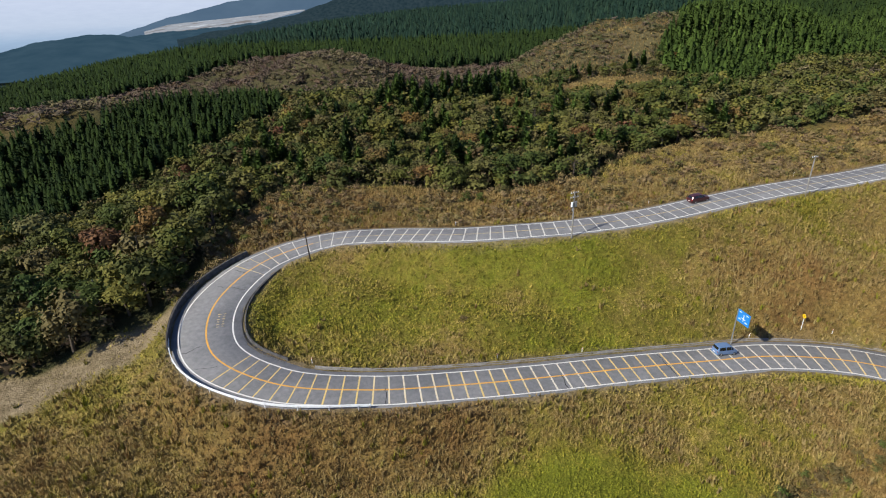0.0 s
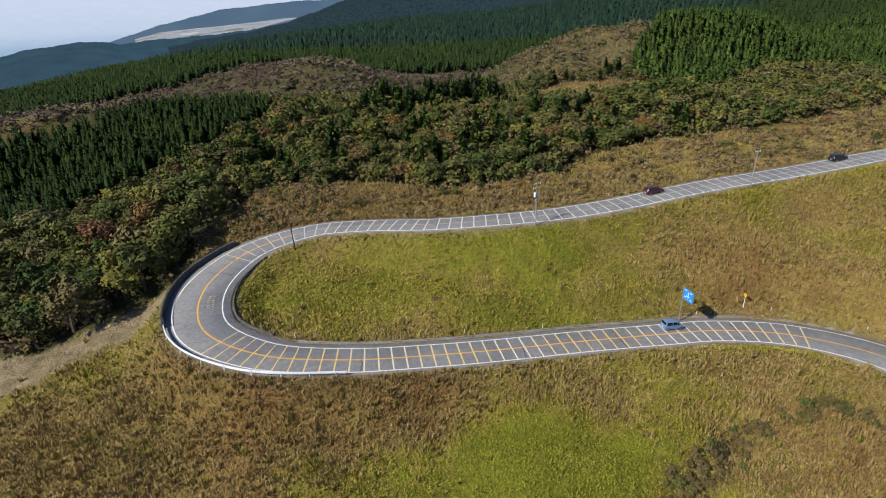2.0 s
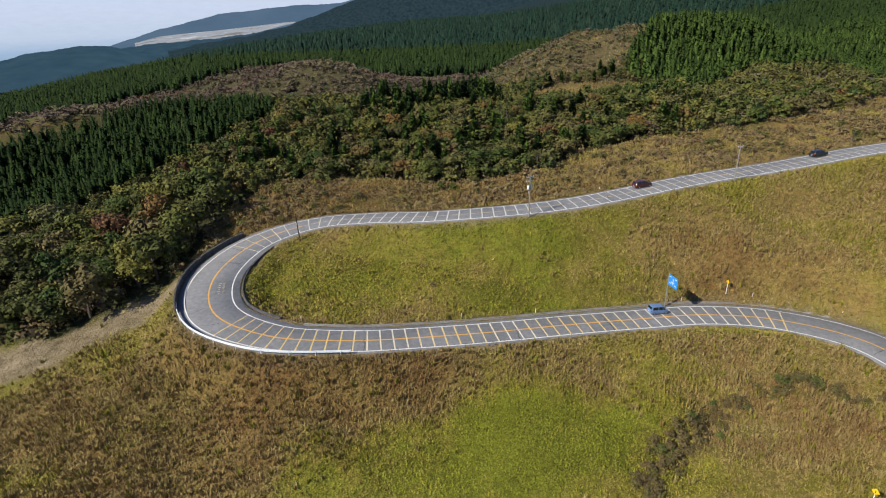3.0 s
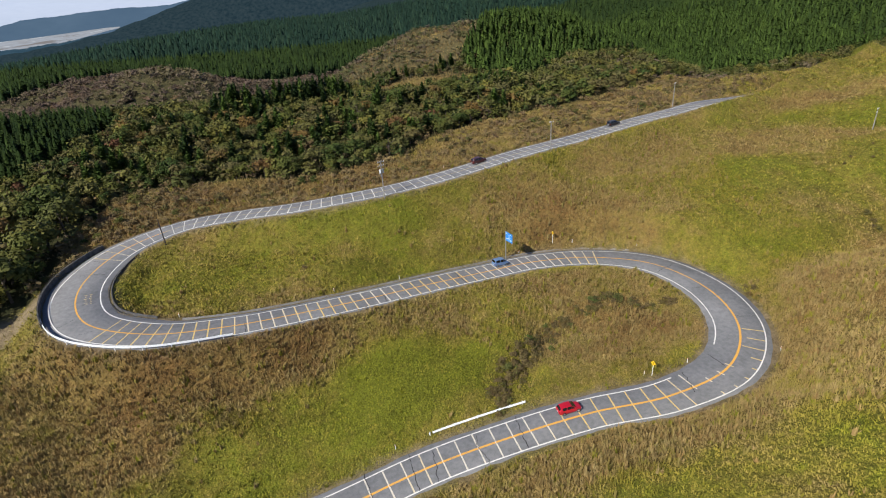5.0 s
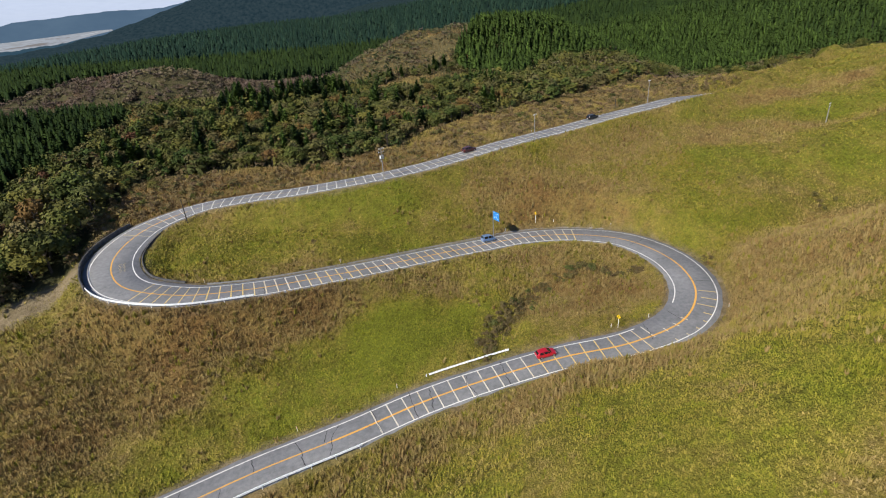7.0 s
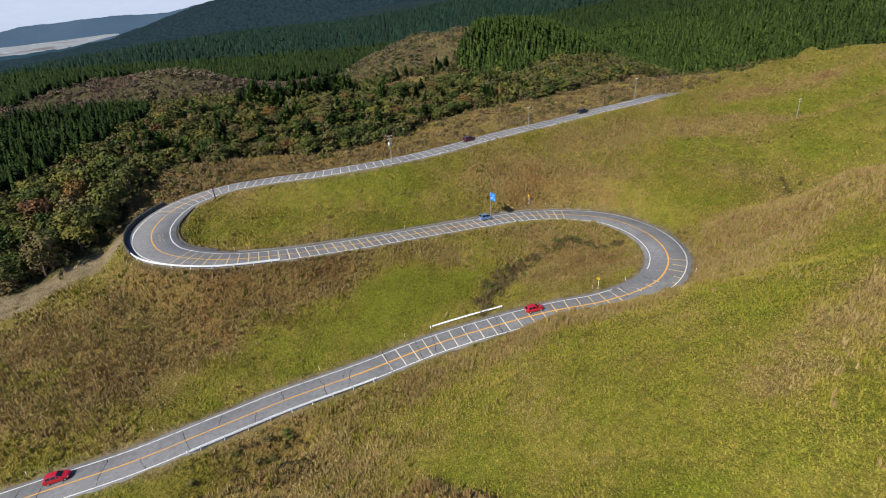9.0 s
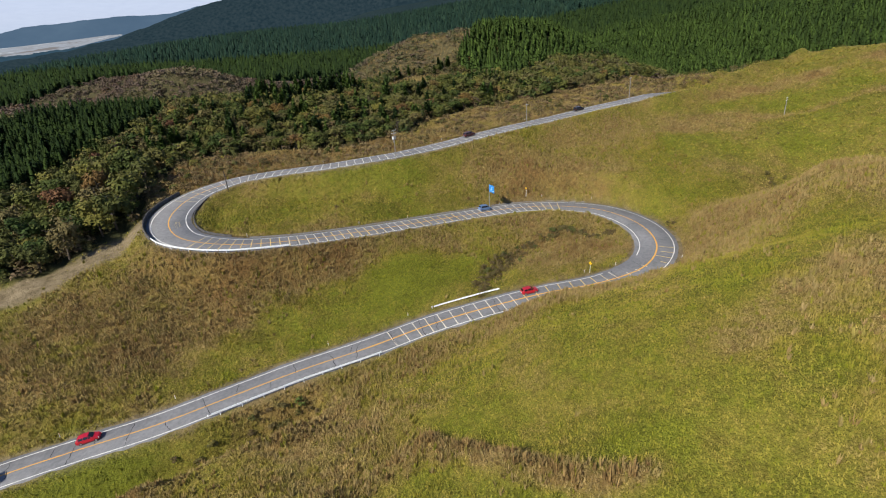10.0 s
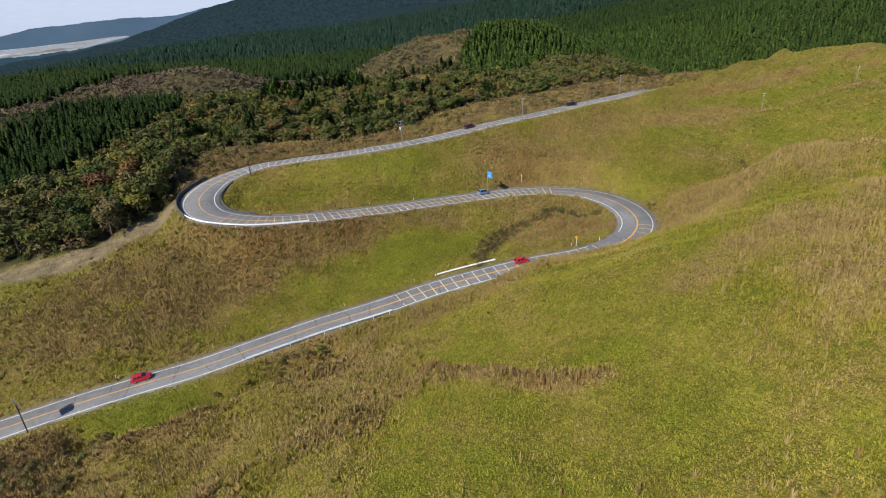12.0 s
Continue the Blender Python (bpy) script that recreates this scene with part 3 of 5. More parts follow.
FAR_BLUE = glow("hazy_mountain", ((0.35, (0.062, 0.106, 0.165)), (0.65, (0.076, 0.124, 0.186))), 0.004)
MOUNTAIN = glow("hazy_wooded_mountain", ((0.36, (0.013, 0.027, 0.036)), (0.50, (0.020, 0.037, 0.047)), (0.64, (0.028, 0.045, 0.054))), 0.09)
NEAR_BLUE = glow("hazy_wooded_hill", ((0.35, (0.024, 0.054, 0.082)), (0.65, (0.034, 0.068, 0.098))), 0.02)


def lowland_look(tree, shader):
    """Glowing painted haze, paler towards horizon and low sky, with faint towns and fields."""
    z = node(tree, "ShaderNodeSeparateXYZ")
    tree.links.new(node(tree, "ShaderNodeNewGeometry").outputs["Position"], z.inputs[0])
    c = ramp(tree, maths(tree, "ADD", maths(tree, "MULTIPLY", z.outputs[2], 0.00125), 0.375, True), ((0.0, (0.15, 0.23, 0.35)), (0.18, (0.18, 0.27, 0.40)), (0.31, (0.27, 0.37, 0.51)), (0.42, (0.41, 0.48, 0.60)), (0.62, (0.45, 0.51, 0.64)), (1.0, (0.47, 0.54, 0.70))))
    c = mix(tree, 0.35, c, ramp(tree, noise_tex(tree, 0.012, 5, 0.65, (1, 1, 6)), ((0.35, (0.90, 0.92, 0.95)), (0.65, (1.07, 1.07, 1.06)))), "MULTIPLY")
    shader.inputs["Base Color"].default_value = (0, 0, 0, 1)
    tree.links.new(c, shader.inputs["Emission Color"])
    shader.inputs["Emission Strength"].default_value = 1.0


FAR_SEA = material("hazy_lowland_sky", lowland_look, 1.0, 0.0, 0.0)
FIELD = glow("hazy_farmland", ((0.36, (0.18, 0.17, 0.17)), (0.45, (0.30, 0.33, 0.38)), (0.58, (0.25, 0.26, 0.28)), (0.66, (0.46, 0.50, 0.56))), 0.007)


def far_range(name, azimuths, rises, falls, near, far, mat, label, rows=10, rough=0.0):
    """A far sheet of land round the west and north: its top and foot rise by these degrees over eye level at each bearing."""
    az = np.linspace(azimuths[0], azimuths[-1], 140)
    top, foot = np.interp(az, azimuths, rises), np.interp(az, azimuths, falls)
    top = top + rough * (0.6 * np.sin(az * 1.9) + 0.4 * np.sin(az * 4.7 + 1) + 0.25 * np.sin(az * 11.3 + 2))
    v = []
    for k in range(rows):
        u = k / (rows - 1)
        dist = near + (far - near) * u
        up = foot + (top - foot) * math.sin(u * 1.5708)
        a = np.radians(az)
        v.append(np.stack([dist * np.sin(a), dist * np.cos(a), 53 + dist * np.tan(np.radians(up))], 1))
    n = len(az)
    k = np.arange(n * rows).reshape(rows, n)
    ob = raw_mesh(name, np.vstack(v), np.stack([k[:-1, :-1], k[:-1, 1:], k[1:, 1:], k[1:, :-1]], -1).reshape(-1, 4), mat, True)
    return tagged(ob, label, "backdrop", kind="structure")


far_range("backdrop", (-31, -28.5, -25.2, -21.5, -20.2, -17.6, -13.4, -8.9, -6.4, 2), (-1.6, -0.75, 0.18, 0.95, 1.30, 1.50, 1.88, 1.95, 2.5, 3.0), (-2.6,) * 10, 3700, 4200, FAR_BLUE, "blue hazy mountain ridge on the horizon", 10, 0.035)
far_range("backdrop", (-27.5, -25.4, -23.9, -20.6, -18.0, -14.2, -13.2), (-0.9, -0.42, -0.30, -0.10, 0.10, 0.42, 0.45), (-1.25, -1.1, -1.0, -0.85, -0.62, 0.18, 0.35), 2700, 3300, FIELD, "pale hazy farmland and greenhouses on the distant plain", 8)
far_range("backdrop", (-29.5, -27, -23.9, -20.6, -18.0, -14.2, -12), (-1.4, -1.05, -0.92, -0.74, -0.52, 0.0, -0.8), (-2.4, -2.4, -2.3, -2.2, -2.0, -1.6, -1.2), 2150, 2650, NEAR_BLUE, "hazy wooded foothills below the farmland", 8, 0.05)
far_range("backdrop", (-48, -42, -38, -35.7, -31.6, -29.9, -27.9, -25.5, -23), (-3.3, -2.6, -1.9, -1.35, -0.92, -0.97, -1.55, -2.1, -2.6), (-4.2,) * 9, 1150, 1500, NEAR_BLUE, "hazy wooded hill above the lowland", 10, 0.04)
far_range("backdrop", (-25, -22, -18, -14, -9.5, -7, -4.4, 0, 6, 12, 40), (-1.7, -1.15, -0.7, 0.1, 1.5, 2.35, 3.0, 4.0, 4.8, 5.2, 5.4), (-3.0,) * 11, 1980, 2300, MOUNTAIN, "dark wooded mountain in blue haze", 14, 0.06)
# Rises to 500 m so that the sky's horizon haze is painted on too.
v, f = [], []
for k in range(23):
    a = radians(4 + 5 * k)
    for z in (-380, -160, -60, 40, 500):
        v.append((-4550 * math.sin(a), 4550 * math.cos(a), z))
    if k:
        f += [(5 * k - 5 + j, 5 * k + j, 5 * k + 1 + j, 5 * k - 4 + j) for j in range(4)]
tagged(raw_mesh("backdrop", v, f, FAR_SEA), "pale coastal lowland and milky low sky, haze painted in", "backdrop", kind="structure")

# ---- road markings ----
marks = tagged(new("road_markings"), "worn white and yellow road markings on grey asphalt", "road marking", kind="structure")


def crown_z(o, half):
    """Height of the cambered asphalt at an offset from the middle, over the road's own height."""
    return 0.03 - 0.05 * min(1.0, abs(o) / (half + 1.25))


def stripe(name, s0, s1, offset, width, mat, step=1.0):
    at = np.arange(s0, s1 + 1e-6, step)
    v = []
    for s in at:
        p, h, side, half = station(s)
        o = offset(s, half)
        for e in (o - width / 2, o + width / 2):
            v.append((p[0] + side[0] * e, p[1] + side[1] * e, p[2] + crown_z(e, half) + 0.012))
    k = np.arange(len(at) - 1) * 2
    ob = raw_mesh(name, v, np.stack([k, k + 2, k + 3, k + 1], 1), mat)
    ob.parent = marks
    return ob


stripe("edge_line", -60, ROAD_END, lambda s, h: h, 0.22, WHITE_LINE)
stripe("edge_line", -60, 372, lambda s, h: -h, 0.22, WHITE_LINE)
stripe("edge_line", 388, ROAD_END, lambda s, h: -h, 0.22, WHITE_LINE)
stripe("centre_line", -60, 170, lambda s, h: 0.0, 0.24, FADED_YELLOW)
stripe("centre_line", 170, 350, lambda s, h: 0.0, 0.28, YELLOW_LINE)
stripe("centre_line", 350, 450, lambda s, h: 0.0, 0.38, YELLOW_LINE)
stripe("centre_line", 450, ROAD_END, lambda s, h: 0.0, 0.26, YELLOW_LINE)


def cross_bar(s, lean, o0, o1):
    """A painted bar over the lanes; lean: metres that its right end lies further down the road."""
    v = []
    for k in range(7):
        o = o0 + (o1 - o0) * k / 6
        p, h, side, half = station(s - lean * o / 6.5)
        for e in (-0.13, 0.13):
            v.append((p[0] + side[0] * o + h[0] * e, p[1] + side[1] * o + h[1] * e, p[2] + crown_z(o, half) + 0.008))
    ob = raw_mesh("cross_bar", v, [(2 * k, 2 * k + 1, 2 * k + 3, 2 * k + 2) for k in range(6)], WHITE_BAR if s < 176 else CREAM_BAR)
    ob.parent = marks


BARS = [(2.0, 186.0, 2.6, 0.0), (215.0, 324.0, 2.32, 0.0), (389.0, 444.5, 2.95, 0.0)]     # from, to, spacing, slant
SHORT_BARS = [(364.5, 0.10, 0.98), (367.3, 0.25, 0.98), (370.1, 0.10, 0.98), (372.9, 0.55, 0.98), (375.6, 0.78, 0.98), (378.3, 0.80, 0.98), (381.0, 0.80, 0.98), (383.7, 0.78, 0.98),
              (377.0, -0.22, 0.16), (380.0, -0.20, 0.16), (383.0, -0.22, 0.16), (386.4, -0.98, 0.16)]
for s0, s1, gap, lean in BARS:
    s = s0
    while s <= s1:
        half = station(s)[3]
        cross_bar(s, lean, -half + 0.12, half - 0.12)
        s += gap
for s, a, b in SHORT_BARS:
    half = station(s)[3]
    cross_bar(s, 0.0, a * half, b * half)

# worn lane lettering in the hairpin, too faded to read
for s in (198.5, 200.1, 201.7):
    for a, b in ((1.5, 2.1), (2.4, 2.9)):
        cross_bar(s, 0.0, a, b)
        cross_bar(s + 0.75, 0.0, a + 0.1, b - 0.1)

# ---- plants ----
rng = np.random.default_rng(7)


def on_screened(n, x0, x1, y0, y1):
    return rng.uniform(x0, x1, n), rng.uniform(y0, y1, n)


def grass(name, x, y, tall, blades, spread, label):
    """Tufts of narrow leaning blades, one triangle each."""
    n = len(x)
    z, dry = surface(x, y), dryness(x, y)
    turn = rng.uniform(0, 6.283, (n, blades))
    out = spread[:, None] * rng.uniform(0.15, 1.0, (n, blades))
    foot = rng.uniform(0.0, 0.45, (n, blades)) * out
    up = tall[:, None] * rng.uniform(0.55, 1.15, (n, blades))
    wide = (0.025 + 0.05 * tall)[:, None] * rng.uniform(0.6, 1.3, (n, blades))
    c, s = np.cos(turn), np.sin(turn)
    base = np.stack([x[:, None] + foot * c, y[:, None] + foot * s, np.repeat(z[:, None], blades, 1) - 0.06], -1)
    side = np.stack([-s * wide, c * wide, 0 * wide], -1)
    tip = np.stack([x[:, None] + out * c, y[:, None] + out * s, z[:, None] + up], -1)
    v = np.stack([base - side, base + side, tip], 2).reshape(-1, 3)
    ob = raw_mesh(name, v, np.arange(len(v)).reshape(-1, 3), BLADE, False, dry=np.repeat(dry, blades * 3))
    return tagged(ob, label, "grass", kind="stuff")


def growing(x, y):
    """Which places carry grass: off the road and its verge, off the track and out of the woods."""
    near, index, side = road_distance(x, y)
    edge = HALF[index] + np.where(side > 0, LEFT_KERB[index], RIGHT_KERB[index])
    edge = edge + np.where((side > 0) & (S[index] > 443) & (S[index] < 484), 0.35, 0.0)
    return (near > edge + np.where(side > 0, 1.0, 0.6) + 0.9 * rng.random(len(x)) ** 2) & (track(x, y) < 1.06 * rng.random(len(x))) & (woodland(x, y) < 0.6)


def leaves(name, x, y, size, rise, label):
    """A close cover of small bamboo-grass leaves, one tilted triangle each."""
    n = len(x)
    z, dry = surface(x, y) + rise * rng.random(n), dryness(x, y)
    turn, tip = rng.uniform(0, 6.283, n), rng.uniform(0.15, 0.95, n) * size
    c, s = np.cos(turn) * size, np.sin(turn) * size
    wide = rng.uniform(0.22, 0.46, n)
    v = np.stack([np.stack([x - s * wide, y + c * wide, z - 0.03], -1), np.stack([x + s * wide, y - c * wide, z + 0.04 * size], -1), np.stack([x + c, y + s, z + tip], -1)], 1).reshape(-1, 3)
    ob = raw_mesh(name, v, np.arange(3 * n).reshape(-1, 3), BLADE, False, dry=np.repeat(dry, 3))
    return tagged(ob, label, "grass", kind="stuff")


def meadow(count, x0, x1, y0, y1, grain, label):
    x, y = on_screened(count, x0, x1, y0, y1)
    keep = growing(x, y)
    x, y = x[keep], y[keep]
    dry = dryness(x, y) + rng.normal(0, 0.14, len(x)) + 0.25 * np.sin(x * 0.31 + 2 * np.sin(y * 0.17)) * np.sin(y * 0.27 + 1.5 * np.sin(x * 0.13))
    reed = dry > 0.52
    low, tall = ~reed, reed & (rng.random(len(x)) < 0.42)
    leaves("meadow_grass", x[low], y[low], grain * rng.uniform(0.14, 0.29, low.sum()), 0.30, label)
    some = reed & ~tall & (rng.random(len(x)) < 0.8)
    leaves("dry_grass", x[some], y[some], grain * rng.uniform(0.18, 0.36, some.sum()), 0.40, "matted dry straw grass under the taller reeds")
    grass("pampas_grass", x[tall], y[tall], rng.uniform(0.40, 1.0, tall.sum()) * grain ** 0.4, 3, rng.uniform(0.25, 0.6, tall.sum()), "tall dry rust and straw pampas grass on the slopes")


meadow(400000, -80, 118, -68, 0, 1.0, "dense yellow-green highland meadow grass over the slopes")
meadow(270000, -80, 118, 0, 60, 1.12, "mixed green and straw meadow grass below the road bends")
meadow(200000, -70, 118, 60, 145, 1.6, "dense yellow-green highland meadow grass between the roads")
meadow(95000, 118, 235, -35, 175, 2.1, "yellow-green meadow grass on the far hilltop")
meadow(26000, 30, 215, 150, 250, 2.2, "pale tan grass on the open valley slope")
meadow(15000, 25, 150, 258, 345, 2.8, "dull tan and olive grass on the scrubby knoll")
meadow(40000, -135, -80, -30, 90, 1.5, "mixed green and straw grass beside the mown track")


def clump_form(seed, blades):
    """A fountain of broad grass blades, 1 high and about 1 across."""
    r = np.random.default_rng(seed)
    v, t = [], []
    for k in range(blades):
        a, lean, up = r.uniform(0, 6.283), r.uniform(0.08, 0.55), r.uniform(0.55, 1.0)
        root, w = r.uniform(0.0, 0.22), r.uniform(0.05, 0.11)
        c, s, b = math.cos(a), math.sin(a), len(v)
        v += [(root * c - w * s, root * s + w * c, 0), (root * c + w * s, root * s - w * c, 0), (lean * c, lean * s, up)]
        t.append((b, b + 1, b + 2))
    return np.array(v), np.array(t)


def cedar_form(seed, boughs, slim=0.17):
    """A conifer of height 1: a dark core with many upswept boughs on a tapering crown."""
    r = np.random.default_rng(seed)
    v, t = [(0, 0, 0.95)], []
    for j in range(6):
        v.append((0.70 * slim * math.cos(1.047 * j), 0.70 * slim * math.sin(1.047 * j), 0.12))
        t.append((0, 1 + j, 1 + (j + 1) % 6))
    for k in range(boughs):
        h = 0.22 + 0.78 * (1 - math.sqrt(1 - (k + r.random()) / boughs * 0.985))
        a, reach = r.uniform(0, 6.283), slim * min(1.0, 1.30 * (1.03 - h) ** 0.62) * r.uniform(0.75, 1.2)
        wide, drop = slim * r.uniform(0.30, 0.52) * (1.30 - h), r.uniform(0.03, 0.10)
        c, s, b = math.cos(a), math.sin(a), len(v)
        v += [(0.35 * reach * c - wide * s, 0.35 * reach * s + wide * c, h - drop), (0.35 * reach * c + wide * s, 0.35 * reach * s - wide * c, h - drop), (reach * c, reach * s, h + r.uniform(-0.03, 0.05))]
        t.append((b, b + 1, b + 2))
    return np.array(v), np.array(t)


def crown_form(seed, lobes, leaves, flat=0.75, size=0.085, low=0.25):
    """A leafy crown about 1 high: leaf clumps over several uneven lobes."""
    r = np.random.default_rng(seed)
    centres = [(0, 0, 0.66, 0.26)]
    for k in range(lobes):
        a = 6.283 * k / lobes + r.normal(0, 0.3)
        d = r.uniform(0.15, 0.34)
        centres.append((d * math.cos(a), d * math.sin(a), r.uniform(low + 0.12, 0.78), r.uniform(0.13, 0.24)))
    v, f = [], []
    for k in range(leaves):
        cx, cy, cz, rad = centres[r.integers(len(centres))]
        d = r.normal(0, 1, 3)
        d /= np.linalg.norm(d)
        if d[2] < -0.55:
            d[2] *= -1
        p = np.array((cx, cy, cz)) + d * rad * np.array((1, 1, flat)) * r.uniform(0.62, 1.08)
        n = d + np.array((0, 0, 0.25)) + r.normal(0, 0.24, 3)
        n /= np.linalg.norm(n)
        u = np.cross(n, r.normal(0, 1, 3))
        u /= np.linalg.norm(u)
        w = np.cross(n, u)
        b = len(v)
        for j in range(2):
            g = size * r.uniform(0.55, 1.15)
            q = p + r.normal(0, size * 0.75, 3)
            spin = r.uniform(0, 6.283)
            e1, e2 = u * math.cos(spin) + w * math.sin(spin), w * math.cos(spin) - u * math.sin(spin)
            v += [q - e1 * g - n * g * 0.15, q + e1 * g * r.uniform(0.3, 0.9) + e2 * g * 0.8, q + e1 * g * r.uniform(0.2, 0.8) - e2 * g * 0.8 + n * g * 0.1]
            f.append((b + 3 * j, b + 3 * j + 1, b + 3 * j + 2))
    return np.array(v), np.array(f)


def scattered(name, forms, x, y, tall, wide, mat, label, category, sink=0.2, tone=None):
    """Many plants of few forms in one mesh; each has its own turn, size and tone."""
    z = surface(x, y) - sink
    turn, pick = rng.uniform(0, 6.283, len(x)), rng.integers(0, len(forms), len(x))
    tone = rng.random(len(x)) if tone is None else tone
    vs, ts, tones, count = [], [], [], 0
    for k, (v, t) in enumerate(forms):
        m = np.where(pick == k)[0]
        if not len(m):
            continue
        c, s = np.cos(turn[m])[:, None], np.sin(turn[m])[:, None]
        px = (v[None, :, 0] * c - v[None, :, 1] * s) * wide[m][:, None] + x[m][:, None]
        py = (v[None, :, 0] * s + v[None, :, 1] * c) * wide[m][:, None] + y[m][:, None]
        pz = v[None, :, 2] * tall[m][:, None] + z[m][:, None]
        vs.append(np.stack([px, py, pz], -1).reshape(-1, 3))
        ts.append((t[None] + (np.arange(len(m)) * len(v))[:, None, None]).reshape(-1, 3) + count)
        tones.append(np.repeat(tone[m], len(v)))
        count += len(m) * len(v)
    ob = raw_mesh(name, np.vstack(vs), np.vstack(ts), mat, False, tone=np.concatenate(tones))
    return tagged(ob, label, category, kind="stuff")


def planted(x0, x1, y0, y1, step, jitter=0.6):
    """Rows of trees, a little uneven."""
    a, b = np.meshgrid(np.arange(x0, x1, step), np.arange(y0, y1, step))
    a, b = a.ravel(), b.ravel()
    return a + rng.normal(0, jitter * step * 0.6, len(a)), b + rng.normal(0, jitter * step * 0.6, len(b))


FINE = [cedar_form(k, 46, 0.21) for k in range(7)]
ROUGH = [cedar_form(20 + k, 20, 0.21) for k in range(6)]
MID = [cedar_form(30 + k, 34, 0.21) for k in range(6)]
SPARE = [cedar_form(36 + k, 12, 0.21) for k in range(4)]
COARSE = [cedar_form(40 + k, 7, 0.21) for k in range(4)]
SIGHT = lambda x, y, spread=0.95: (np.abs(np.arctan2(x + 0.05 * y, y + 60) - 0.13) < spread)
x, y = planted(-185, -55, 115, 245, 2.7)
keep = conifer_land(x, y)
x, y = x[keep], y[keep]
scattered("conifer_wood", FINE, x, y, rng.uniform(6.0, 9.0, len(x)), rng.uniform(7.8, 10.2, len(x)), NEEDLE_WOOD, "dark green planted conifer wood in dense rows", "conifer wood", tone=rng.uniform(0, 0.5, len(x)))
x, y = planted(95, 400, 200, 430, 3.3)
keep = conifer_land(x, y) & SIGHT(x, y)
x, y = x[keep], y[keep]
scattered("conifer_wood", MID, x, y, rng.uniform(6.5, 9.5, len(x)), rng.uniform(8.5, 11.5, len(x)), NEEDLE_WOOD, "close green conifer plantation on the steep hillside", "conifer wood", tone=np.clip(rng.normal(0.64, 0.14, len(x)), 0, 1))
x, y = planted(-420, 700, 170, 470, 4.3)
keep = conifer_land(x, y) & SIGHT(x, y) & ~((x > -185) & (x < -55) & (y < 245)) & ~((x > 95) & (x < 400) & (y < 430))
x, y = x[keep], y[keep]
scattered("conifer_wood", ROUGH, x, y, rng.uniform(8.0, 12.0, len(x)) + 2 * soft(y, 350, 500), rng.uniform(10.5, 14, len(x)) + 3 * soft(y, 350, 500), NEEDLE_WOOD, "dark green conifer plantation on the far slope", "conifer wood", tone=np.where((x > 110) & (x > 0.42 * y - 70), np.clip(rng.normal(0.50, 0.14, len(x)), 0, 1), rng.uniform(0, 0.45, len(x))))
x, y = planted(-520, 760, 470, 660, 4.9)
keep = conifer_land(x, y) & SIGHT(x, y)
x, y = x[keep], y[keep]
scattered("conifer_wood", SPARE, x, y, rng.uniform(10, 14, len(x)), rng.uniform(13, 17, len(x)), NEEDLE_WOOD, "dark green conifer forest behind the brown ridge", "conifer wood", tone=rng.uniform(0, 0.45, len(x)))
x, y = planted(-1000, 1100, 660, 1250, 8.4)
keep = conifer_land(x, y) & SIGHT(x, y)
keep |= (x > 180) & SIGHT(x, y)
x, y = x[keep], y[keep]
scattered("conifer_wood", COARSE, x, y, rng.uniform(11, 17, len(x)), rng.uniform(19, 25, len(x)), HAZED_NEEDLE_WOOD, "distant dark conifer forest on the mountain", "conifer wood")

# taller clumps that give the slopes their tufted relief
CLUMPS = [clump_form(300 + k, 13) for k in range(8)]
x, y = on_screened(30000, -90, 118, -66, 120)
keep = growing(x, y)
x, y = x[keep], y[keep]
dry = dryness(x, y) + 0.30 * np.sin(x * 0.37 + 2 * np.sin(y * 0.21)) * np.sin(y * 0.33 + 1.5 * np.sin(x * 0.19)) + rng.normal(0, 0.16, len(x))
reed = dry > 0.56
xr, yr, dr = x[reed], y[reed], dry[reed]
tall = rng.uniform(0.7, 1.5, len(xr))
scattered("reed_clump", CLUMPS, xr, yr, tall, tall * rng.uniform(0.8, 1.3, len(xr)), CLUMP_LEAF, "shaggy clumps of dry brown reeds on the slopes", "grass", 0.05, np.clip(0.04 + 0.62 * dr + rng.normal(0, 0.20, len(xr)), 0, 1))
xb, yb, tb = [], [], []
for line, half, value in RIDGE_WAYS[3:]:
    for (ax, ay), (bx, by) in zip(line, line[1:]):
        n = int(math.hypot(bx - ax, by - ay) * 5)
        t = rng.random(n)
        xb.append(ax + (bx - ax) * t + rng.normal(0, half * 0.42, n))
        yb.append(ay + (by - ay) * t + rng.normal(0, half * 0.42, n))
        tb.append(np.clip(value + 0.02 + rng.normal(0, 0.12, n), 0, 1))
xb, yb, tb = np.concatenate(xb), np.concatenate(yb), np.concatenate(tb)
keep = growing(xb, yb) & (np.sin(xb * 0.9 + 2 * np.sin(yb * 0.5)) * np.sin(yb * 0.8 + 1.5 * np.sin(xb * 0.4)) + rng.normal(0, 0.4, len(xb)) > -0.15)
tall = rng.uniform(0.8, 1.7, keep.sum())
scattered("reed_clump", CLUMPS, xb[keep], yb[keep], tall, tall * rng.uniform(0.8, 1.2, len(tall)), CLUMP_LEAF, "bands of tall pale reeds along the hill's ledges", "grass", 0.05, tb[keep])
low = ~reed & (rng.random(len(x)) < 0.40)
xr, yr = x[low], y[low]
tall = rng.uniform(0.35, 0.75, len(xr))
scattered("grass_tussock", CLUMPS, xr, yr, tall, tall * rng.uniform(0.9, 1.5, len(xr)), CLUMP_LEAF, "low green tussocks scattered through the meadow", "grass", 0.05, np.clip(0.55 * dry[low] + rng.normal(0, 0.05, len(xr)), 0, 0.40))

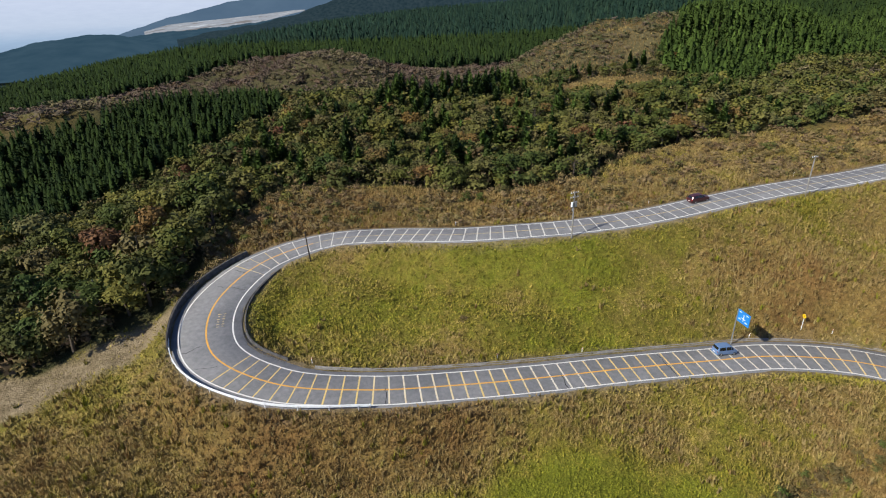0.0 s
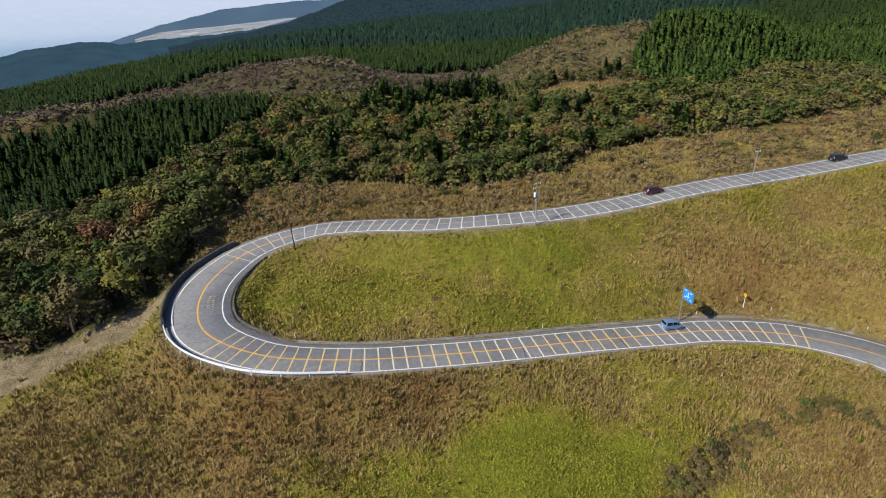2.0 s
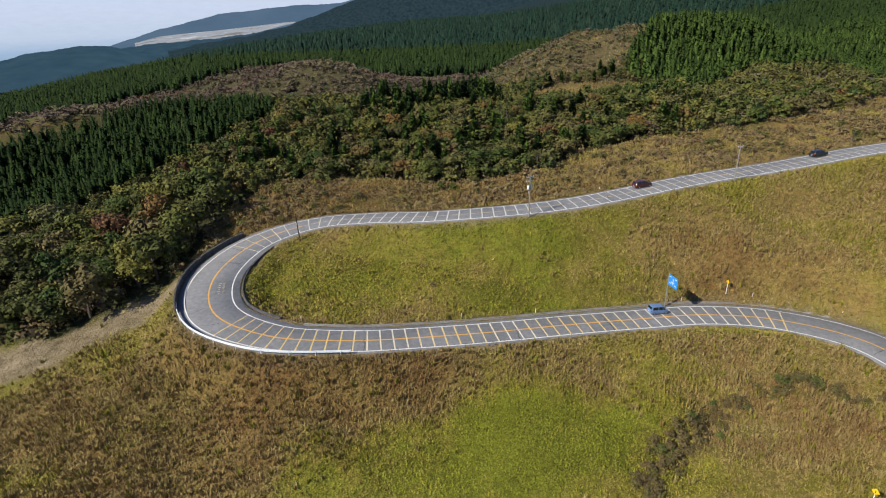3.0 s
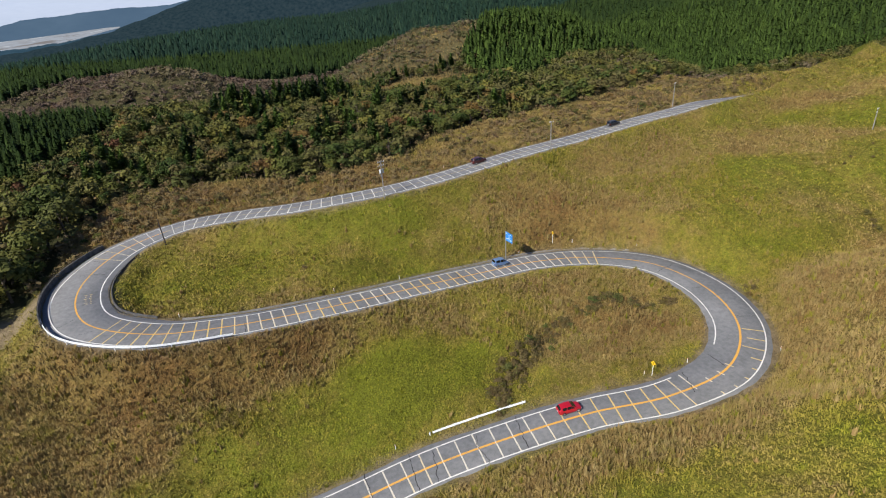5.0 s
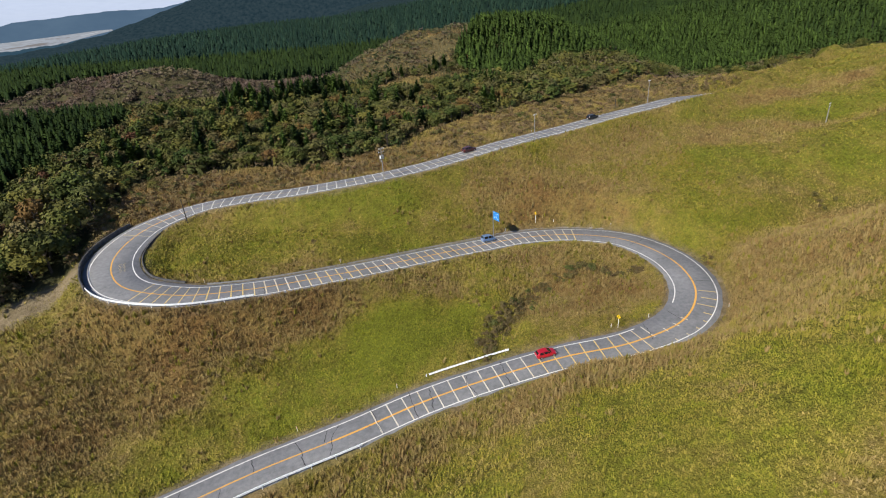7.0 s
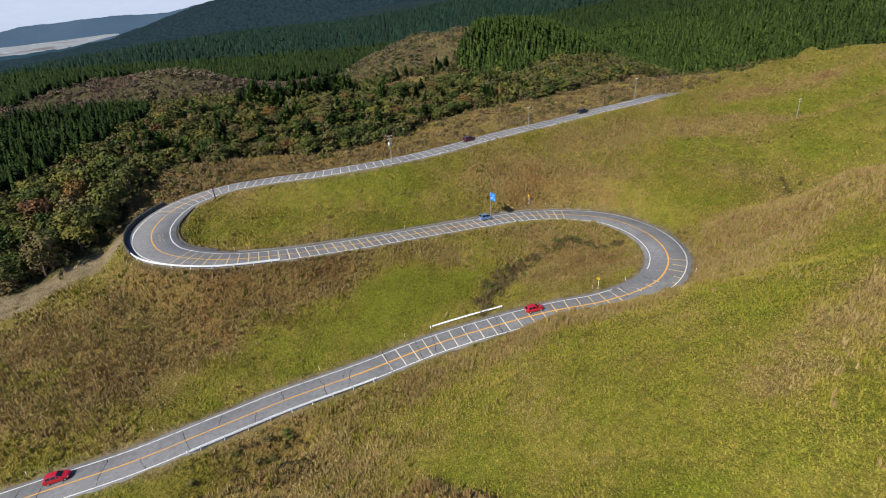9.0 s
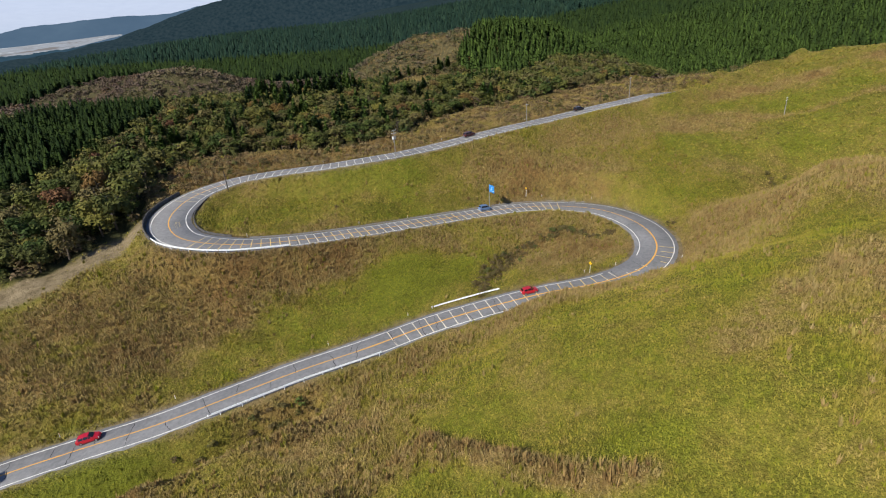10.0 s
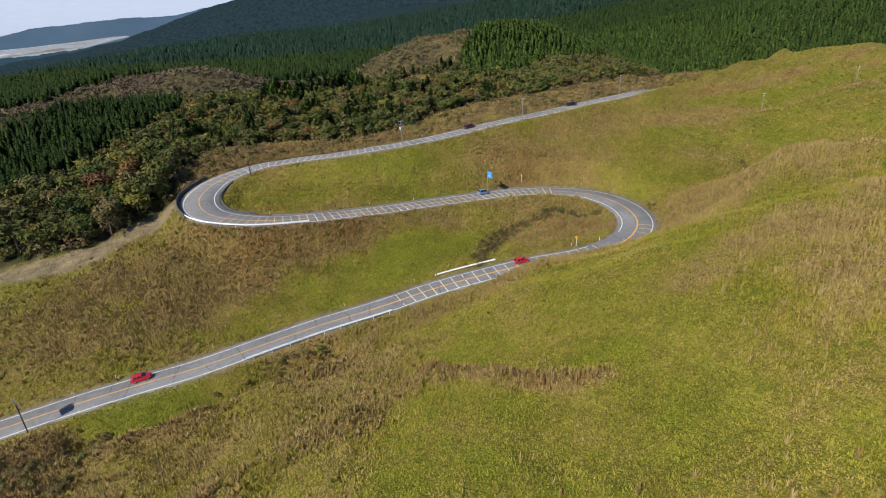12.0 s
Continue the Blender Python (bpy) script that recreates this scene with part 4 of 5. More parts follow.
BUSH = [crown_form(60 + k, 5, 23, 0.8, 0.140, 0.1) for k in range(6)]
TWIGGY = [crown_form(80 + k, 6, 15, 0.8, 0.150, 0.05) for k in range(6)]
x, y = on_screened(4200, -110, 190, 70, 250)
near, index, side = road_distance(x, y)
keep = (woodland(x, y) > 0.5 * rng.random(len(x)) + 0.2) & (near > HALF[index] + 3.5) & ~conifer_land(x, y)
x, y = x[keep], y[keep]
tall = rng.uniform(1.6, 4.2, len(x))
scattered("thicket", BUSH, x, y, tall, tall * rng.uniform(1.1, 1.6, len(x)), LEAF_WOOD, "brown and olive autumn thicket beyond the road", "thicket")
x, y = on_screened(14000, -260, 330, 195, 500)
keep = ~conifer_land(x, y) & ((y > 240) | (x < -100) | (x > 100)) & SIGHT(x, y) & (np.sin(x * 0.11 + 2 * np.sin(y * 0.05)) * np.sin(y * 0.09 + 1.5 * np.sin(x * 0.06)) + rng.normal(0, 0.45, len(x)) > -0.35 - 0.5 * soft(y, 320, 380) + 1.1 * oval(x, y, 92, 300, 60, 48)) & (oval(x, y, 67, 220, 27, 20) < 0.4)
x, y = x[keep], y[keep]
tall = rng.uniform(1.6, 4.4, len(x)) * (1 - 0.3 * oval(x, y, 105, 285, 60, 60))
scattered("thicket", TWIGGY, x, y, tall, tall * rng.uniform(1.2, 1.9, len(x)), RIDGE_WOOD, "bare brown and olive scrub over the distant ridges", "thicket",
          tone=np.clip(0.56 + 0.24 * np.sin(x * 0.045 + 1.7 * np.sin(y * 0.03)) * np.sin(y * 0.05 + 2 * np.sin(x * 0.02)) + 0.22 * soft(y, 330, 420) + rng.normal(0, 0.12, len(x)), 0, 1))
x, y = on_screened(2600, 30, 145, 252, 345)
keep = ~conifer_land(x, y) & (np.sin(x * 0.17 + 2 * np.sin(y * 0.11)) * np.sin(y * 0.15 + 1.7 * np.sin(x * 0.09)) + rng.normal(0, 0.25, len(x)) > 0.0) & (oval(x, y, 67, 220, 27, 20) < 0.4)
x, y = x[keep], y[keep]
tall = rng.uniform(0.7, 2.8, len(x))
scattered("thicket", TWIGGY, x, y, tall, tall * rng.uniform(1.3, 2.0, len(x)), RIDGE_WOOD, "olive and brown scrub over the tan knoll", "thicket", tone=np.clip(rng.normal(0.30, 0.25, len(x)), 0, 1))
# the belt of mixed trees across the valley
BELT = [crown_form(120 + k, 6 + k % 3, 95, 0.85, 0.092, 0.0) for k in range(7)]
x, y = planted(-100, 420, 122, 275, 4.1, 0.9)
keep = (woodland(x, y) > 0.6) & ~conifer_land(x, y) & (oval(x, y, 67, 220, 27, 20) < 0.35) & (oval(x, y, 105, 292, 45, 32) < 0.5) & ((y > 165) | (x > 30) | (rng.random(len(x)) < 0.45)) & (rng.random(len(x)) < 0.9)
x, y = x[keep], y[keep]
tall = rng.uniform(3.8, 6.8, len(x))
scattered("mixed_wood", BELT, x, y, tall, tall * rng.uniform(0.95, 1.35, len(x)), AUTUMN_WOOD, "dense belt of dark olive and rust autumn trees", "wood", tone=np.clip(rng.random(len(x)) * 0.82 + 0.30 * (rng.random(len(x)) < 0.08), 0, 1))
# roadside scrub between the upper road and the woods
x, y = on_screened(12500, -62, 190, 84, 205)
near, index, side = road_distance(x, y)
keep = (side < 0) & (near > HALF[index] + 2.2) & (near < 95) & (S[index] < 215) & (woodland(x, y) < 0.8) & (np.sin(x * 0.21 + 2 * np.sin(y * 0.13)) * np.sin(y * 0.19 + 1.5 * np.sin(x * 0.11)) + rng.normal(0, 0.5, len(x)) > -0.35) & (track(x, y) < 0.3)
x, y = x[keep], y[keep]
tall = rng.uniform(0.8, 2.0, len(x))
scattered("roadside_scrub", BUSH, x, y, tall, tall * rng.uniform(1.1, 1.6, len(x)), REED_WOOD, "tangled tan roadside scrub and reeds", "scrub", tone=np.clip(rng.normal(0.5, 0.28, len(x)), 0, 1))

# ---- single trees and bushes ----
def trunk_mesh(name, tall, thick, limbs, seed):
    """A tapered trunk with rising limbs."""
    r = random.Random(seed)
    bm = bmesh.new()

    def limb(a, b, ra, rb):
        axis = (Vector(b) - Vector(a)).normalized()
        u = axis.orthogonal().normalized()
        w = axis.cross(u)
        rings = []
        for p, rad in ((a, ra), (b, rb)):
            rings.append([bm.verts.new(Vector(p) + (u * math.cos(k * 1.2566) + w * math.sin(k * 1.2566)) * rad) for k in range(5)])
        for k in range(5):
            bm.faces.new((rings[0][k], rings[0][(k + 1) % 5], rings[1][(k + 1) % 5], rings[1][k]))

    bend = (r.uniform(-0.03, 0.03) * tall, r.uniform(-0.03, 0.03) * tall)
    limb((0, 0, -0.04 * tall), (*bend, 0.45 * tall), thick, thick * 0.6)
    limb((*bend, 0.45 * tall), (bend[0] * 0.5, bend[1] * 0.5, 0.86 * tall), thick * 0.6, thick * 0.15)
    for k in range(limbs):
        a, h = 6.283 * k / max(limbs, 1) + r.uniform(-0.4, 0.4), r.uniform(0.28, 0.6) * tall
        reach = r.uniform(0.2, 0.36) * tall
        limb((bend[0], bend[1], h), (reach * math.cos(a), reach * math.sin(a), h + r.uniform(0.12, 0.28) * tall), thick * 0.4, thick * 0.1)
    mesh = bpy.data.meshes.new(name)
    bm.to_mesh(mesh)
    bm.free()
    mesh.materials.append(BARK)
    return mesh


def form_mesh(name, form, mat):
    ob = raw_mesh(name, form[0], form[1], mat)
    mesh = ob.data
    bpy.data.objects.remove(ob)
    return mesh


def tree_of(name, crown, trunk):
    """A tree 1 m high with a trunk and a crown, to be copied."""
    root = new(name)
    for part_name, mesh in (("trunk", trunk), ("crown", crown)):
        ob = new(part_name, mesh)
        ob.parent = root
    return root


def stand(thing, x, y, scale, z=None, sink=0.1):
    """A copy of a thing on the ground, turned at random."""
    z = float(height(np.array([x]), np.array([y]))[0]) - sink if z is None else z
    m = copy_thing(thing, pose(x, y, z, 0, 0, random.uniform(0, 360)))
    m.scale = (scale[0], scale[0], scale[1]) if isinstance(scale, tuple) else (scale,) * 3
    return m


random.seed(11)
BROAD = [tree_of("broadleaf_tree", form_mesh("crown", crown_form(100 + k, 6 + k % 3, 400, 0.8, 0.050), LEAF), trunk_mesh("trunk", 1.0, 0.035, 5, k)) for k in range(7)]
ROUND = [tree_of("bush", form_mesh("crown", crown_form(140 + k, 5, 170, 0.8, 0.068, 0.02), LEAF), trunk_mesh("trunk", 0.7, 0.03, 4, 30 + k)) for k in range(5)]
CEDAR = [tree_of("conifer", form_mesh("crown", cedar_form(160 + k, 170, 0.22), NEEDLE), trunk_mesh("trunk", 0.9, 0.022, 0, 50 + k)) for k in range(4)]
BARE = [tree_of("bare_tree", form_mesh("crown", crown_form(180 + k, 6, 60, 0.8, 0.045), LEAF), trunk_mesh("trunk", 1.0, 0.03, 11, 70 + k)) for k in range(2)]
for ob in BROAD:
    tagged(ob, "autumn broadleaf tree with an uneven leafy crown in the valley", "tree", "trees of the valley")
for ob in ROUND:
    tagged(ob, "rounded autumn bush in the valley thicket", "bush", "bushes of the valley")
for ob in CEDAR:
    tagged(ob, "dark green pointed conifer among the valley trees", "tree", "conifers of the valley")
for ob in BARE:
    tagged(ob, "nearly leafless grey-brown tree in the thicket", "tree", "trees of the valley")


def free_spot(x, y, clear):
    near, index, side = road_distance(np.array([x]), np.array([y]))
    return near[0] > HALF[index[0]] + clear and track(np.array([x]), np.array([y]))[0] < 0.2


spots = []
def settle(kinds, count, x0, x1, y0, y1, low, high, gap, wide=(0.9, 1.25), clear=8.0, want=lambda x, y: True):
    made = tries = 0
    while made < count and tries < count * 40:
        tries += 1
        x, y = random.uniform(x0, x1), random.uniform(y0, y1)
        if not free_spot(x, y, clear) or not want(x, y) or any((x - a) ** 2 + (y - b) ** 2 < gap * gap for a, b in spots):
            continue
        spots.append((x, y))
        tall = random.uniform(low, high)
        stand(random.choice(kinds), x, y, (tall * random.uniform(*wide), tall))
        made += 1


one = lambda fn: lambda x, y: fn(np.array([x]), np.array([y]))[0]
wooded = lambda x, y: one(woodland)(x, y) > 0.6 and not one(conifer_land)(x, y)
settle(BROAD, 80, -110, -54, 76, 135, 6.5, 11.5, 3.6, want=wooded, clear=9)
settle(CEDAR, 70, -62, 40, 138, 190, 6.5, 10.5, 3.4, (0.95, 1.25), want=wooded)
settle(BROAD, 130, -62, 75, 124, 190, 4.5, 7.5, 3.4, (1.0, 1.35), want=wooded, clear=12)
settle(CEDAR, 50, 0, 98, 135, 196, 5.5, 9, 3.2, (0.95, 1.25), want=wooded)
settle(CEDAR, 12, 46, 94, 238, 256, 5.5, 8.5, 3.4, (0.9, 1.2))
settle(BROAD, 12, 46, 98, 238, 256, 3.5, 6, 3.4, (1.1, 1.5))
settle(CEDAR, 60, -26, 34, 188, 232, 8.5, 13, 3.4, (0.85, 1.1))
settle(ROUND, 60, 100, 300, 190, 262, 2.5, 5.0, 3.0, (1.2, 1.6))
settle(ROUND, 70, -100, 150, 74, 200, 2.0, 4.0, 2.6, (1.1, 1.5), want=wooded, clear=5)
settle(ROUND, 36, -112, -52, 70, 92, 1.4, 3.2, 2.2, (1.2, 1.7), clear=5, want=lambda x, y: one(woodland)(x, y) > 0.35)
settle(ROUND, 60, -55, 170, 106, 190, 1.4, 3.2, 3.0, (1.1, 1.5), clear=7, want=lambda x, y: road_distance(np.array([x]), np.array([y]))[2][0] < 0)
settle(BARE, 16, -80, 90, 100, 190, 5, 8, 4.0, want=wooded)
for ob in BROAD + ROUND + CEDAR + BARE:
    for child in list(ob.children):
        bpy.data.objects.remove(child)
    bpy.data.objects.remove(ob)

DARK_TWIG = material("gully_shrub_twigs", leaf_look(((0.0, (0.100, 0.100, 0.030)), (0.3, (0.132, 0.104, 0.042)), (0.8, (0.118, 0.086, 0.042)), (1.0, (0.080, 0.110, 0.026))), 0.5), 0.85, 0.0, 0.08)
shrub_meshes = [form_mesh("gully_shrub", crown_form(200 + k, 5, 130, 0.8, 0.075, 0.0), DARK_TWIG) for k in range(4)]


def shrub(x, y, tall, wide, label="dark olive-brown shrub in a damp gully"):
    ob = new("shrub", random.choice(shrub_meshes))
    z = float(height(np.array([x]), np.array([y]))[0]) - 0.15
    ob.matrix_world = pose(x, y, z, 0, 0, random.uniform(0, 360)) @ Matrix.Diagonal((wide, wide, tall, 1))
    return tagged(ob, label, "shrub", "gully shrubs")


random.seed(5)
for (ax, ay), (bx, by), count, spread in (((29, 36), (34, 42), 26, 1.2), ((34, 42), (46, 51), 46, 1.3), ((46, 51), (62, 55), 34, 0.8), ((62, 55), (76, 50), 30, 0.7), ((-60, 7), (-46, 6), 36, 1.1), ((-36, 10), (-24, 13), 26, 1.1),
                                          ((-22, 14), (-11, 16), 26, 1.5), ((-46, 5), (-36, 10), 8, 1.2), ((-78, 0), (-60, 5), 46, 2.6), ((-70, -8), (-58, -2), 14, 2.0), ((90, 46), (96, 48), 4, 1.0), ((128, 50), (139, 57), 5, 1.5)):
    for k in range(count):
        t = random.random()
        shrub(ax + (bx - ax) * t + random.gauss(0, spread), ay + (by - ay) * t + random.gauss(0, spread), random.uniform(0.8, 1.7), random.uniform(1.4, 2.6))
shrub(1.7, 78.7, 1.5, 1.9, "lone dark green bush on the open meadow")
for x, y in ((149.5, 75.5), (153, 72), (120, 69), (141, 92), (160, 78), (146, 74)):
    shrub(x, y, 0.9, 1.2, "small dark bush on the hillside meadow")

# ---- street furniture ----
WHITE_STEEL = material("white_painted_steel", plain_look((0.80, 0.82, 0.84), 0.08, 2.5), 0.4, 0.0, 0.5)
GALVANISED = material("galvanised_steel", plain_look((0.36, 0.37, 0.38), 0.15, 5), 0.45, 0.7)
DARK_STEEL = material("brown_painted_steel", plain_look((0.045, 0.038, 0.034), 0.2, 4), 0.5)
CONCRETE = material("grey_concrete", plain_look((0.23, 0.22, 0.205), 0.25, 1.7), 0.9)
# Darker concrete: shade of the barrier's road face and inner gutter put into colour.
SHADED_CONCRETE = material("shade_dark_concrete", plain_look((0.075, 0.072, 0.070), 0.45, 1.2), 0.95)
SIGN_BLUE = material("blue_sign_sheet", plain_look((0.012, 0.20, 0.60), 0.06, 1.0), 0.4, 0.0, 0.5)
SIGN_WHITE = material("white_sign_sheet", plain_look((0.78, 0.79, 0.80), 0.04, 1.0), 0.4, 0.0, 0.5)
SIGN_YELLOW = material("yellow_sign_sheet", plain_look((0.72, 0.46, 0.01), 0.06, 1.0), 0.4, 0.0, 0.5)
BLACK_MARK = material("black_sign_mark", plain_look((0.02, 0.02, 0.02), 0.1, 2.0), 0.5)
ORANGE_MARK = material("orange_reflector", plain_look((0.75, 0.16, 0.02), 0.1, 2.0), 0.4)


def box_bm(x0, x1, y0, y1, z0, z1, bevel=0.0):
    bm = bmesh.new()
    bmesh.ops.create_cube(bm, size=1.0, matrix=Matrix.Translation(((x0 + x1) / 2, (y0 + y1) / 2, (z0 + z1) / 2)) @ Matrix.Diagonal((x1 - x0, y1 - y0, z1 - z0, 1)))
    if bevel:
        bmesh.ops.bevel(bm, geom=bm.edges[:], offset=bevel, segments=1, affect="EDGES")
    return bm


def tube_bm(a, b, ra, rb, sides=10):
    bm = bmesh.new()
    a, b = Vector(a), Vector(b)
    turn = (b - a).to_track_quat("Z", "Y").to_matrix().to_4x4()
    bmesh.ops.create_cone(bm, cap_ends=True, segments=sides, radius1=ra, radius2=rb, depth=(b - a).length, matrix=Matrix.Translation((a + b) / 2) @ turn)
    return bm


def ground_z(x, y):
    return float(height(np.array([x]), np.array([y]))[0])


def beside(s, offset):
    p, h, side, half = station(s)
    return p[0] + side[0] * offset, p[1] + side[1] * offset


def bearing(s):
    h = station(s)[1]
    return math.degrees(math.atan2(h[1], h[0]))


def sweep(profile, s0, s1, offset, base, step=1.0):
    """A profile (offset, height) carried along the road at an offset; base: height over the road."""
    bm = bmesh.new()
    rows = []
    for s in np.arange(s0, s1 + 1e-6, step):
        p, h, side, half = station(s)
        rows.append([bm.verts.new((p[0] + side[0] * (offset(s) + o), p[1] + side[1] * (offset(s) + o), p[2] + base + z)) for o, z in profile])
    n = len(profile)
    for a, b in zip(rows, rows[1:]):
        for k in range(n):
            bm.faces.new((a[k], a[(k + 1) % n], b[(k + 1) % n], b[k]))
    bm.faces.new(rows[0])
    bm.faces.new(rows[-1][::-1])
    bmesh.ops.recalc_face_normals(bm, faces=bm.faces[:])
    return bm


def guard_rail(s0, s1, offset, label, gap=4.0, facing=1):
    """A corrugated beam on posts; facing: +1 when the road lies to its left."""
    rail = tagged(new("guard_rail"), label, "guard rail", "guard rails")
    f = facing
    wave = [(0.00, 0.40), (0.07 * f, 0.45), (0.07 * f, 0.53), (0.01 * f, 0.58), (0.07 * f, 0.63), (0.07 * f, 0.71), (0.03 * f, 0.77), (-0.08 * f, 0.77), (-0.08 * f, 0.40)]
    part("beam", sweep(wave, s0, s1, offset, 0.0), WHITE_STEEL, rail)
    s = s0 + 0.4
    while s < s1:
        x, y = beside(s, offset(s) - 0.14 * f)
        z = station(s)[0][2]
        part("post", tube_bm((x, y, z - 0.6), (x, y, z + 0.80), 0.057, 0.057, 8), WHITE_STEEL, rail)
        s += gap
    for s in (s0, s1):
        x, y = beside(s, offset(s))
        z = station(s)[0][2]
        part("end_cap", tube_bm((x, y, z + 0.38), (x, y, z + 0.79), 0.10, 0.10, 10), WHITE_STEEL, rail)
    return rail


guard_rail(204, 238, lambda s: -(np.interp(s, S, HALF) + np.interp(s, S, RIGHT_KERB) + 0.3), "white corrugated guard rail round the hairpin bend", facing=1)
guard_rail(414, 430.5, lambda s: -5.9, "white corrugated guard rail on a grassy verge", facing=1)
guard_rail(446, 480.5, lambda s: 3.95, "long white guard rail above a shrubby ditch", facing=-1)

wall = tagged(new("retaining_barrier"), "concrete barrier, darkened for shade, with a steel rail round the hairpin", "barrier")
curve = lambda s: -(np.interp(s, S, HALF) + 1.35 + 0.6 * np.exp(-((s - 190) / 7) ** 2))
part("wall", sweep([(0.0, -0.6), (0.0, 0.95), (-0.12, 1.05), (-0.34, 1.05), (-0.34, -1.6)], 181, 206, curve, 0.0), SHADED_CONCRETE, wall)
part("hand_rail", sweep([(-0.15, 1.33), (-0.15, 1.41), (-0.22, 1.41), (-0.22, 1.33)], 181, 206, curve, 0.0), DARK_STEEL, wall)
for k in range(14):
    s = 181.2 + 1.88 * k
    x, y = beside(s, curve(s) - 0.18)
    z = station(s)[0][2]
    part("post", tube_bm((x, y, z + 1.03), (x, y, z + 1.38), 0.03, 0.03, 6), DARK_STEEL, wall)

gutter = tagged(new("roadside_gutter"), "dark concrete gutter on the inside of the hairpin", "gutter", kind="structure")
inner = lambda s: np.interp(s, S, HALF) + 1.45
part("kerb", sweep([(0.0, -0.2), (0.0, 0.02), (0.12, 0.02), (0.14, -0.16), (0.50, -0.16), (0.52, 0.34), (0.72, 0.36), (0.72, -0.3)], 180, 222, inner, 0.0), SHADED_CONCRETE, gutter)
drain = tagged(new("roadside_gutter"), "grey concrete gutter along the uphill verge", "gutter", kind="structure")
part("kerb", sweep([(0.0, -0.2), (0.0, 0.03), (0.10, 0.03), (0.12, -0.10), (0.42, -0.10), (0.44, 0.06), (0.56, 0.06), (0.56, -0.3)], 228, 330, inner, 0.0), CONCRETE, drain)


def delineator(s, offset):
    x, y = beside(s, offset)
    z = ground_z(x, y)
    post = tagged(new("delineator_post"), "slim white roadside delineator post with an orange reflector", "delineator post", "delineator posts")
    post.matrix_world = pose(x, y, z, random.uniform(-4, 4), random.uniform(-4, 4), bearing(s))
    part("post", tube_bm((0, 0, -0.3), (0, 0, 0.95), 0.05, 0.045, 8), WHITE_STEEL, post)
    part("reflector", tube_bm((-0.07, 0, 0.82), (0.07, 0, 0.82), 0.05, 0.05, 10), ORANGE_MARK, post, "round orange reflector")


for s, o in ((227, 6.4), (259, 6.0), (274, 5.6), (305, 5.7), (318, 6.8), (331, 6.9), (369, 6.4), (382, -5.3), (392, -6.2), (436, -6.0), (455, -5.8), (486, -6.2), (507, -5.8), (96, -6.0), (60, -6.0), (30, -5.6), (140, -5.6)):
    delineator(s, o)


def diamond_sign(x, y, yaw, tall):
    """A yellow warning diamond on a pole; it faces its own -x."""
    sign = tagged(new("warning_sign"), "yellow diamond warning sign on a white steel pole", "road sign", "warning signs")
    sign.matrix_world = pose(x, y, ground_z(x, y), 0, 0, yaw)
    part("pole", tube_bm((0, 0, -0.4), (0, 0, tall), 0.055, 0.05, 8), WHITE_STEEL, sign)
    for name, size, x0, mat in (("panel", 0.50, -0.06, SIGN_YELLOW), ("border", 0.44, -0.066, BLACK_MARK), ("face", 0.41, -0.072, SIGN_YELLOW)):
        bm = bmesh.new()
        bmesh.ops.create_cone(bm, cap_ends=True, segments=4, radius1=size, radius2=size, depth=0.02 if name == "panel" else 0.006, matrix=Matrix.Translation((x0, 0, tall - 0.42)) @ pose(0, 0, 0, 0, 90, 0))
        part(name, bm, mat, sign)
    part("symbol", box_bm(-0.082, -0.076, -0.05, 0.05, tall - 0.62, tall - 0.22), BLACK_MARK, sign, "plain black bend symbol")


diamond_sign(62.8, 80.8, 5, 3.5)
diamond_sign(57.7, 32.7, 25, 3.1)


def guide_sign(x, y, z, yaw, tall, wide, high, face, label, mast, writing):
    """A panel on a cantilever arm; it faces its own -x and reaches to its own -y."""
    sign = tagged(new("guide_sign"), label, "road sign", "guide signs")
    sign.matrix_world = pose(x, y, z, 0, 0, yaw)
    part("pole", tube_bm((0, 0, -0.6), (0, 0, tall), 0.13, 0.09, 12), mast, sign)
    for k, h in enumerate((tall - 0.35, tall - 0.35 - high * 0.62)):
        part("arm", tube_bm((0, 0.05, h), (0, -wide + 0.2, h + 0.05), 0.06, 0.045, 8), mast, sign)
    part("panel", box_bm(-0.13, -0.07, -wide - 0.25, -0.25, tall - high - 0.05, tall + 0.05, 0.01), face, sign)
    part("back_plate", box_bm(-0.07, -0.055, -wide - 0.22, -0.28, tall - high - 0.02, tall + 0.02), GALVANISED, sign, "bare grey metal back")
    part("footing", tube_bm((0, 0, -0.5), (0, 0, 0.12), 0.34, 0.32, 12), CONCRETE, sign)
    for u, v, w, h in writing:
        part("marking", box_bm(-0.142, -0.134, -0.25 - u * wide - w * wide, -0.25 - u * wide, tall + 0.05 - (v + h) * (high + 0.1), tall + 0.05 - v * (high + 0.1)), SIGN_WHITE, sign, "plain white bar or arrow stroke")
    return sign


guide_sign(48.9, 78.0, -1.7, 12, 7.6, 2.7, 2.2, SIGN_BLUE, "blue road guide sign with white arrows on a cantilever pole", GALVANISED,
           [(0.08, 0.12, 0.20, 0.06), (0.66, 0.14, 0.20, 0.06), (0.48, 0.34, 0.04, 0.46), (0.30, 0.56, 0.36, 0.045), (0.12, 0.70, 0.20, 0.06), (0.66, 0.74, 0.22, 0.06), (0.45, 0.26, 0.10, 0.06)])
guide_sign(-70.7, 13.1, -17.0, 210, 7.2, 2.6, 2.0, SIGN_BLUE, "tall guide sign on a dark pole beside the road", DARK_STEEL, [(0.1, 0.15, 0.5, 0.12), (0.1, 0.45, 0.7, 0.10)])


